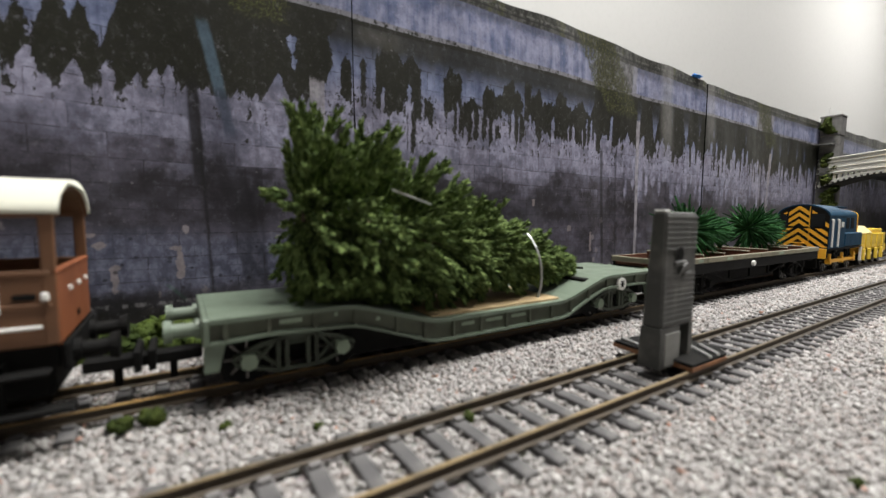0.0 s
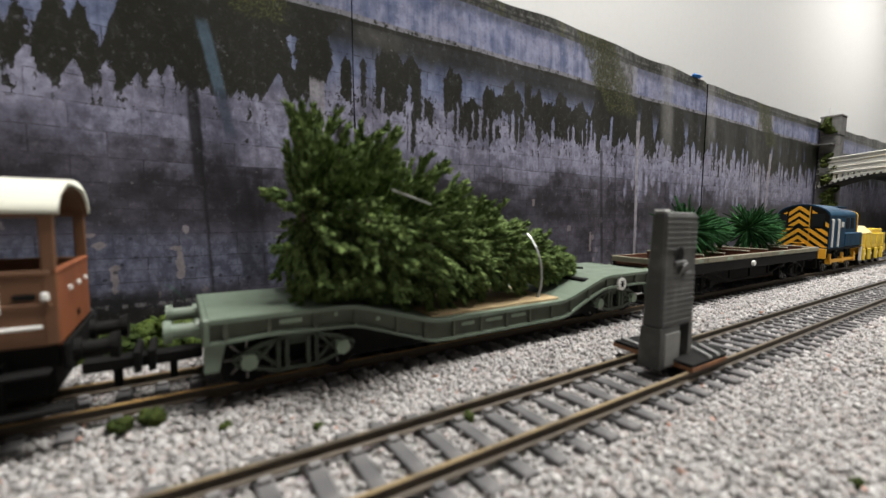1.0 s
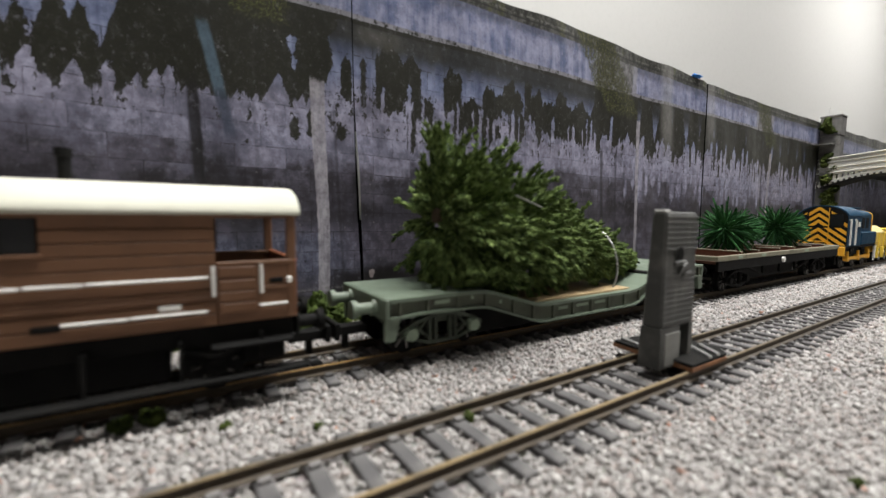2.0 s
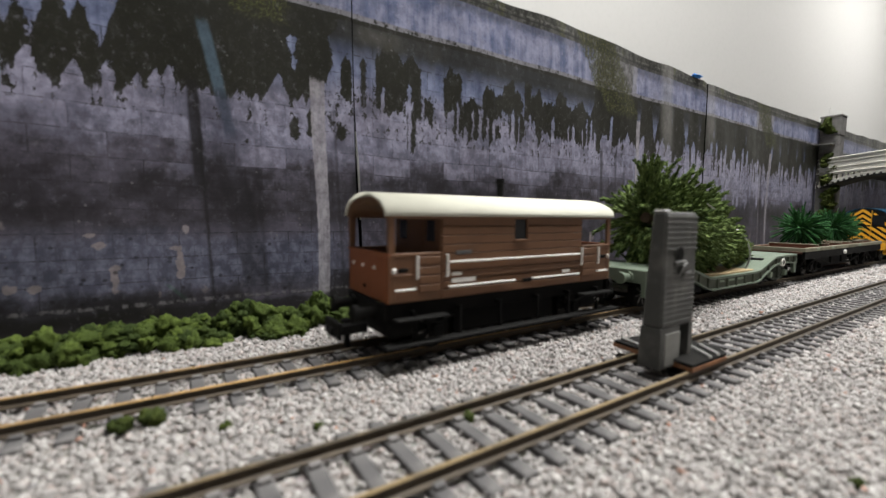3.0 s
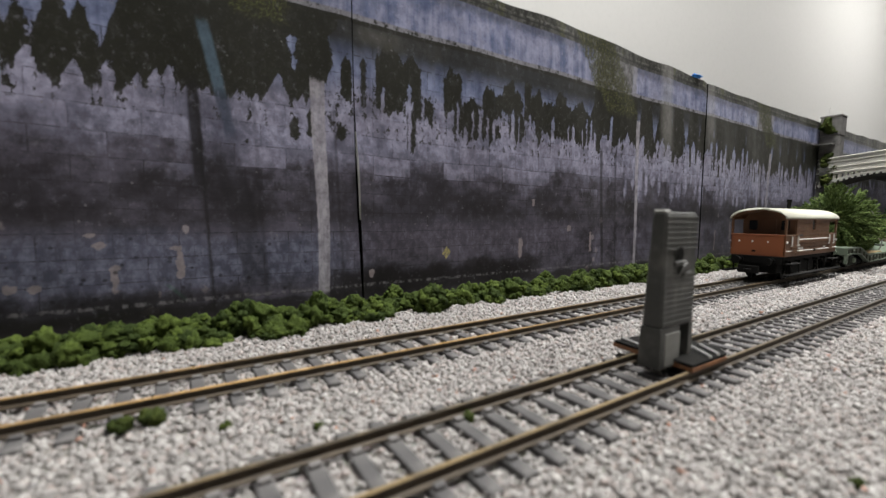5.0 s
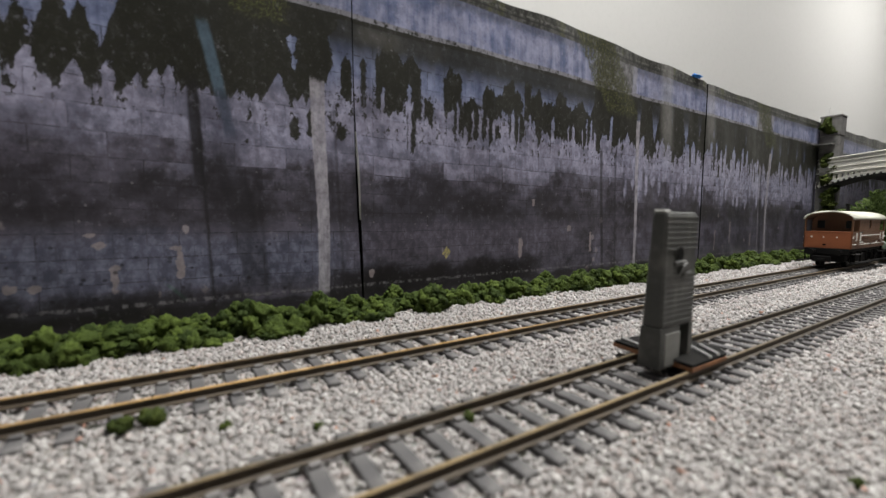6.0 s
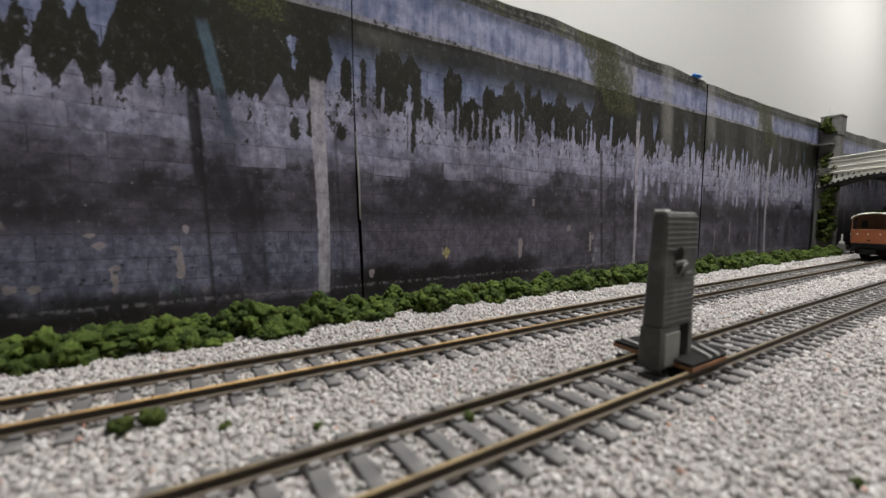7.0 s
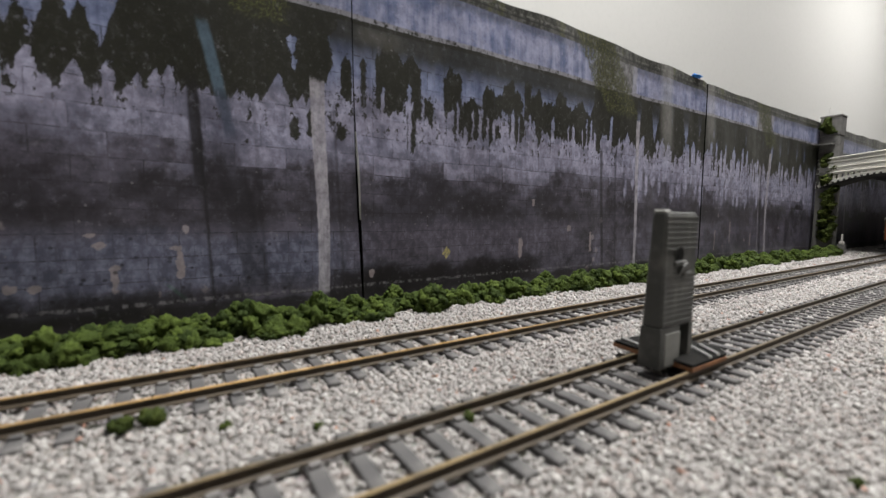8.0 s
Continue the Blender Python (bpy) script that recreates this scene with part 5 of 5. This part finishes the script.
def blades(name, strands, material, seed):
    """Long flat tinsel strands (start, way, length, width in mm), each bent once."""
    verts, faces = [], []
    nrng = np.random.default_rng(seed)
    for start, way, length, width in strands:
        p, d = np.array(start, float), np.array(way, float)
        d /= np.linalg.norm(d)
        side = np.cross(d, nrng.normal(0, 1, 3))
        side *= width / 2 / np.linalg.norm(side)
        thick = np.cross(side, d) * 0.4
        mid = p + d * length * 0.55
        end = p + d * length + nrng.normal(0, 0.08 * length, 3) + np.array((0, 0, -0.06 * length))
        low = max(0, 18.6 - min(mid[2], end[2]))
        mid[2], end[2] = max(mid[2], 18.6), max(end[2], 18.6)
        base = len(verts)
        ring = lambda c, k: [tuple((c + side * k) * MM), tuple((c + thick * k) * MM), tuple((c - side * k) * MM), tuple((c - thick * k) * MM)]
        verts.extend(ring(p, 0.4) + ring(mid, 1.0) + ring(end, 0.55))
        for r in (0, 4):
            for k in range(4):
                faces.append((base + r + k, base + r + (k + 1) % 4, base + r + 4 + (k + 1) % 4, base + r + 4 + k))
        faces.append(tuple(base + 8 + k for k in range(4)))
    me = bpy.data.meshes.new(name)
    me.from_pydata(verts, [], faces)
    me.materials.append(material)
    return me


def pine_tree(s, r, length, z, seed):
    t = vehicle("pine_tree", s, "dark bluish-green brush pine lying in the flat wagon", "tree", "trees carried by the train")
    rng = random.Random(seed)
    part("trunk", rod((3, 0, z), (length, 0, z - 2), 1.5, 8, None, 0.5), BARK, t, "brown trunk")
    strands = []
    for i in range(620):
        u = rng.random() ** 1.2
        a = rng.uniform(0, 2 * math.pi)
        way = Vector((-0.25 + 1.1 * u + rng.uniform(-0.25, 0.3), math.cos(a), math.sin(a)))
        strands.append(((u * length * 0.8, 0, z - 2 * u), way[:], r * (1.05 - 0.65 * u) * rng.uniform(0.7, 1.15), rng.uniform(0.9, 1.6)))
    for k in range(90):
        strands.append(((3, 0, z), (rng.uniform(-0.9, -0.2), rng.uniform(-1, 1), rng.uniform(-1, 1)), r * rng.uniform(0.4, 0.8), rng.uniform(0.9, 1.5)))
    crown = new("crown", blades("crown", strands, PINE, seed))
    crown.parent = t
    tagged(crown, "dark green tinsel-like strands")
    return t


def flat_wagon():
    w = vehicle("flat_wagon", 192.0, "olive-grey flat wagon with red-brown wooden bays", "wagon")
    L, H = 190.0, 16.2
    part("floor", box(0.6, L - 0.6, -H + 0.7, H - 0.7, 16.6, 18.0, 0.1), RED_WOOD, w, "red-brown plank floor")
    for side in (-1, 1):
        y0, y1 = sorted((side * H, side * (H - 1.3)))
        for k in range(6):
            a = k * L / 6
            part("side_board", box(a + 0.1, a + L / 6 - 0.1, y0, y1, 18.2, 20.9, 0.25), OLIVE, w)
            part("inner_lining", box(a + 1.4, a + L / 6 - 1.4, side * (H - 1.7) - 0.35, side * (H - 1.7) + 0.35, 18.0, 20.9), RED_WOOD, w)
        part("solebar", box(0.5, L - 0.5, side * 15.2 - 0.8, side * 15.2 + 0.8, 12.9, 18.15, 0.2), BLACK, w)
        pts = [(40, 13), (62, 6.8), (112, 6.8), (140, 13)]
        bm = bmesh.new()
        for p, q in zip(pts, pts[1:]):
            rod((p[0], side * 13.6, p[1]), (q[0], side * 13.6, q[1]), 0.7, 6, bm)
        part("truss_rod", bm, BLACK, w)
        for s in (62, 87, 112):
            part("queen_post", box(s - 0.8, s + 0.8, side * 13.6 - 0.6, side * 13.6 + 0.6, 6.4, 13.4, 0.1), BLACK, w)
        part("brake_disc", rod((83.8, side * 14.6, 15.4), (83.8, side * 17.2, 15.4), 1.6, 14), WHITE, w, "small white handle knob")
        for a, b in ((52, 58), (120, 127), (22, 27)):
            part("lettering_bar", box(a, b, side * (H + 0.05) - 0.1, side * (H + 0.05) + 0.1, 18.9, 20.1), PALE_GREEN, w, "pale bar of painted lettering")
    for s in (0.0, L):
        part("end_board", box(s - 0.7, s + 0.7, -H, H, 18.2, 20.9, 0.25), OLIVE, w)
    for s in (30, 52, 82, 107, 137, 163):
        part("divider", box(s - 0.8, s + 0.8, -H + 1.4, H - 1.4, 17.9, 21.9, 0.2), RED_WOOD, w, "red-brown wooden divider")
        part("divider_cap", box(s - 1.0, s + 1.0, -H + 1.4, H - 1.4, 21.9, 22.5, 0.15), OLIVE, w)
    part("centre_frame", box(20, L - 20, -9, 9, 11.5, 16.5, 0.4), BLACK, w)
    # black block added to darken the gap behind the truss rods
    part("dark_filler", box(48, 128, -8, 8, 4.2, 11.4, 0.6), BLACK, w)
    for s, out in ((0.0, -1), (L, 1)):
        buffers(w, s + out * 0.7, out, 13.0)
        coupling(w, s + out * 0.5, out)
    for s in (30.5, 157):
        bogie(w, s, 10.2, BLACK, BLACK, 12.6, False)
    return w


# ---- diesel shunter ----
def clip_poly(poly, axis, limit, keep_above):
    out = []
    for i, p in enumerate(poly):
        q = poly[(i + 1) % len(poly)]
        inside = lambda r: (r[axis] >= limit) == keep_above or r[axis] == limit
        if inside(p):
            out.append(p)
        if inside(p) != inside(q):
            k = (limit - p[axis]) / (q[axis] - p[axis])
            out.append(tuple(a + (b - a) * k for a, b in zip(p, q)))
    return out


def shunter():
    v = vehicle("diesel_shunter", 402.0, "blue diesel shunter with yellow and black chevron cab end", "locomotive")
    H, ze, zr = 16.0, 42.0, 51.4
    cab = 36.0
    end = [(-H, 19)] + [(H, 19)] + arc(0, ze, H, zr - ze, 0, 180, 20)
    part("cab", prism(end, 0.0, cab, "yz"), BLUE, v, "rail-blue cab")
    part("cab_end_sheet", prism([(u * 0.985, z if z < 20 else z - 0.3) for u, z in end], -0.5, 0.05, "yz"), BLACK, v, "black cab end")
    roof = arc(0, ze, H + 0.5, zr - ze + 0.5, 8, 172, 20) + arc(0, ze, H - 0.4, zr - ze - 0.4, 172, 8, 20)
    part("cab_roof", prism(roof, -0.4, cab + 0.8, "yz"), BLUE, v)
    # chevrons on the end; lateral places run from the far side (+) to the near side (-)
    def chevrons(lo, hi, z0, z1, apexes, thick=2.9, slope=0.8, apex=2.0):
        for za in apexes:
            for k in (-1, 1):
                far = apex + k * 40
                poly = [(apex, za), (far, za - slope * 40), (far, za - slope * 40 - thick), (apex, za - thick)]
                for axis, limit, above in ((0, lo, True), (0, hi, False), (1, z0, True), (1, z1, False)):
                    if poly:
                        poly = clip_poly(poly, axis, limit, above)
                if len(poly) > 2:
                    part("chevron", prism(poly, -0.75, -0.45, "yz"), YELLOW, v, "yellow warning stripe")
    chevrons(-4.3, 8.4, 35.2, 50.4, (51.0, 45.8, 40.6))
    chevrons(-15.4, 15.4, 19.6, 33.6, (33.8, 28.4, 23.0, 39.2, 44.6))
    chevrons(-12.5, -5.6, 44.8, 48.6, (53.6, ))
    chevrons(9.6, 13.6, 44.4, 47.2, (52.4, ))
    chevrons(-15.6, -13.6, 34, 42, (46.5, 51.0))
    for y0, y1 in ((-13.2, -5.0), (9.0, 14.4)):
        part("cab_window", box(-0.8, -0.4, y0, y1, 34.8, 44.4 if y0 < 0 else 43.4, 0.3), GLASS_DARK, v, "dark cab window")
    part("door_line", box(-0.95, -0.5, -4.6, -4.2, 19.5, 50, 0.05), YELLOW, v)
    part("end_step", box(-1.6, -0.4, -2, 7, 22.0, 22.8, 0.1), YELLOW, v)
    for side in (-1, 1):
        part("side_window", box(20.5, 25.5, side * H - 0.25, side * H + 0.25, 33, 40, 0.5), GLASS_DARK, v, "dark side window")
        for s in (3.0, 16.5):
            part("handrail", rod((s, side * (H + 1.1), 20), (s, side * (H + 1.1), 40.5), 0.65, 8, rod((s, side * H, 40), (s, side * (H + 1.1), 40.5), 0.5, 6)), WHITE, v, "white handrail")
        part("emblem", box(26, 32, side * (H + 0.1) - 0.2, side * (H + 0.1) + 0.2, 34.5, 38.5, 0.3), WHITE, v, "small white emblem")
        a, b = sorted((side * 11.5, side * 15.8))
        part("battery_box", box(39, 84, a, b, 19.2, 30, 0.8), BLUE, v)
        part("rod", rod((12, side * 13.0, 8.6), (74, side * 13.0, 8.6), 1.5, 8), YELLOW, v, "yellow coupling rod")
        for s in (14, 43, 72):
            part("crank", rod((s, side * 11.5, 8.6), (s, side * 14.6, 8.6), 2.3, 12, box(s - 1.4, s + 1.4, side * 13.6 - 0.8, side * 13.6 + 0.8, 8, 14.5, 0.3)), YELLOW, v)
        part("step_post", box(83, 85, side * 15.2 - 0.8, side * 15.2 + 0.8, 6, 18, 0.2), WHITE, v)
    hood = [(-12.2, 19), (12.2, 19), (12.2, 44)] + arc(0, 44, 12.2, 5.4, 0, 180, 14) + [(-12.2, 44)]
    part("hood", prism(hood, cab, 82, "yz"), BLUE, v, "blue engine hood")
    part("hood_roof_panel", box(cab + 3, 79, -6, 6, 50.2, 51.2, 0.3), BLUE, v)
    part("hood_front", prism([(u * 1.03, z) for u, z in hood], 82, 83.4, "yz"), YELLOW, v, "yellow hood front")
    for s in (46, 58, 70):
        for side in (-1, 1):
            part("hood_grille", box(s - 4, s + 4, side * 12.25 - 0.2, side * 12.25 + 0.2, 33, 42, 0.3), BLACK, v)
    part("running_plate", box(-1, 86, -15.6, 15.6, 17.2, 19.0, 0.25), BLACK, v)
    part("frames", box(2, 84, -9, 9, 3.5, 17.2, 0.5), BLACK, v)
    for s, out in ((-1.0, -1), (86.0, 1)):
        part("buffer_beam", box(min(s, s + out * 1.2), max(s, s + out * 1.2), -15.6, 15.6, 11.4, 18.8, 0.3), YELLOW, v, "yellow buffer beam")
        buffers(v, s + out, out, 13.6)
    coupling(v, -2, -1)
    for s in (14, 43, 72):
        wheelset(v, s, 8.6)
    return v


def plant_wagon():
    v = vehicle("plant_wagon", 494.0, "yellow engineers' wagon with a pale sloping cover", "wagon")
    part("chassis", box(0, 92, -11, 11, 15, 18.5, 0.4), PLANT_YELLOW, v)
    part("hopper", prism([(2, 18.5), (90, 18.5), (92, 28), (0, 28)], -11, 11, "xz", 0.5), PLANT_YELLOW, v)
    part("cover", prism([(-11.4, 28.2), (11.4, 28.2), (5, 34.8), (-5, 34.8)], 0, 46, "yz", 0.4), PALE_YELLOW, v, "pale yellow sloping cover")
    part("engine_box", box(50, 88, -9, 9, 28.2, 32, 0.6), PLANT_YELLOW, v)
    for s in (8, 26, 44, 62, 80):
        for side in (-1, 1):
            part("stanchion", box(s - 1, s + 1, side * 11.3 - 0.5, side * 11.3 + 0.5, 15.5, 27.5, 0.2), PLANT_YELLOW, v)
    for s in (18, 36, 58, 76):
        for side in (-1, 1):
            part("axlebox", box(s - 2.4, s + 2.4, side * 11.8 - 1.2, side * 11.8 + 1.2, 4.4, 14.8, 0.6), PLANT_YELLOW, v)
            part("lifting_lug", rod((s, side * 12, 10), (s, side * 13.4, 10), 1.3, 10), PALE_YELLOW, v)
        wheelset(v, s, 6.2)
    coupling(v, 0, -1)
    for s, out in ((0, -1), (92, 1)):
        part("buffer_beam", box(min(s, s + out), max(s, s + out), -11.4, 11.4, 10.5, 17, 0.3), PLANT_YELLOW, v)


brake_van()
well_wagon()
fir_tree()
flat_wagon()
pine_tree(231, 16.5, 52, 34.5, 3)
pine_tree(308, 16.5, 52, 34.5, 8)
shunter()
plant_wagon()


def motions():
    """The whole train draws off along the far track, its wheels turning."""
    beats = [k / 10 for k in range(81)]
    for ob, m in ROLLING:
        walk(ob, [(t, Matrix.Translation((run_at(t), 0, 0)) @ m) for t in beats])
    ticks = [0.0] + [k / FPS for k in range(39, 241)]
    for axle, s, r in WHEELSETS:
        walk(axle, [(t, pose(s * MM, 0, r * MM) @ Matrix.Rotation(run_at(t) / (r * MM), 4, "Y")) for t in ticks])


motions()
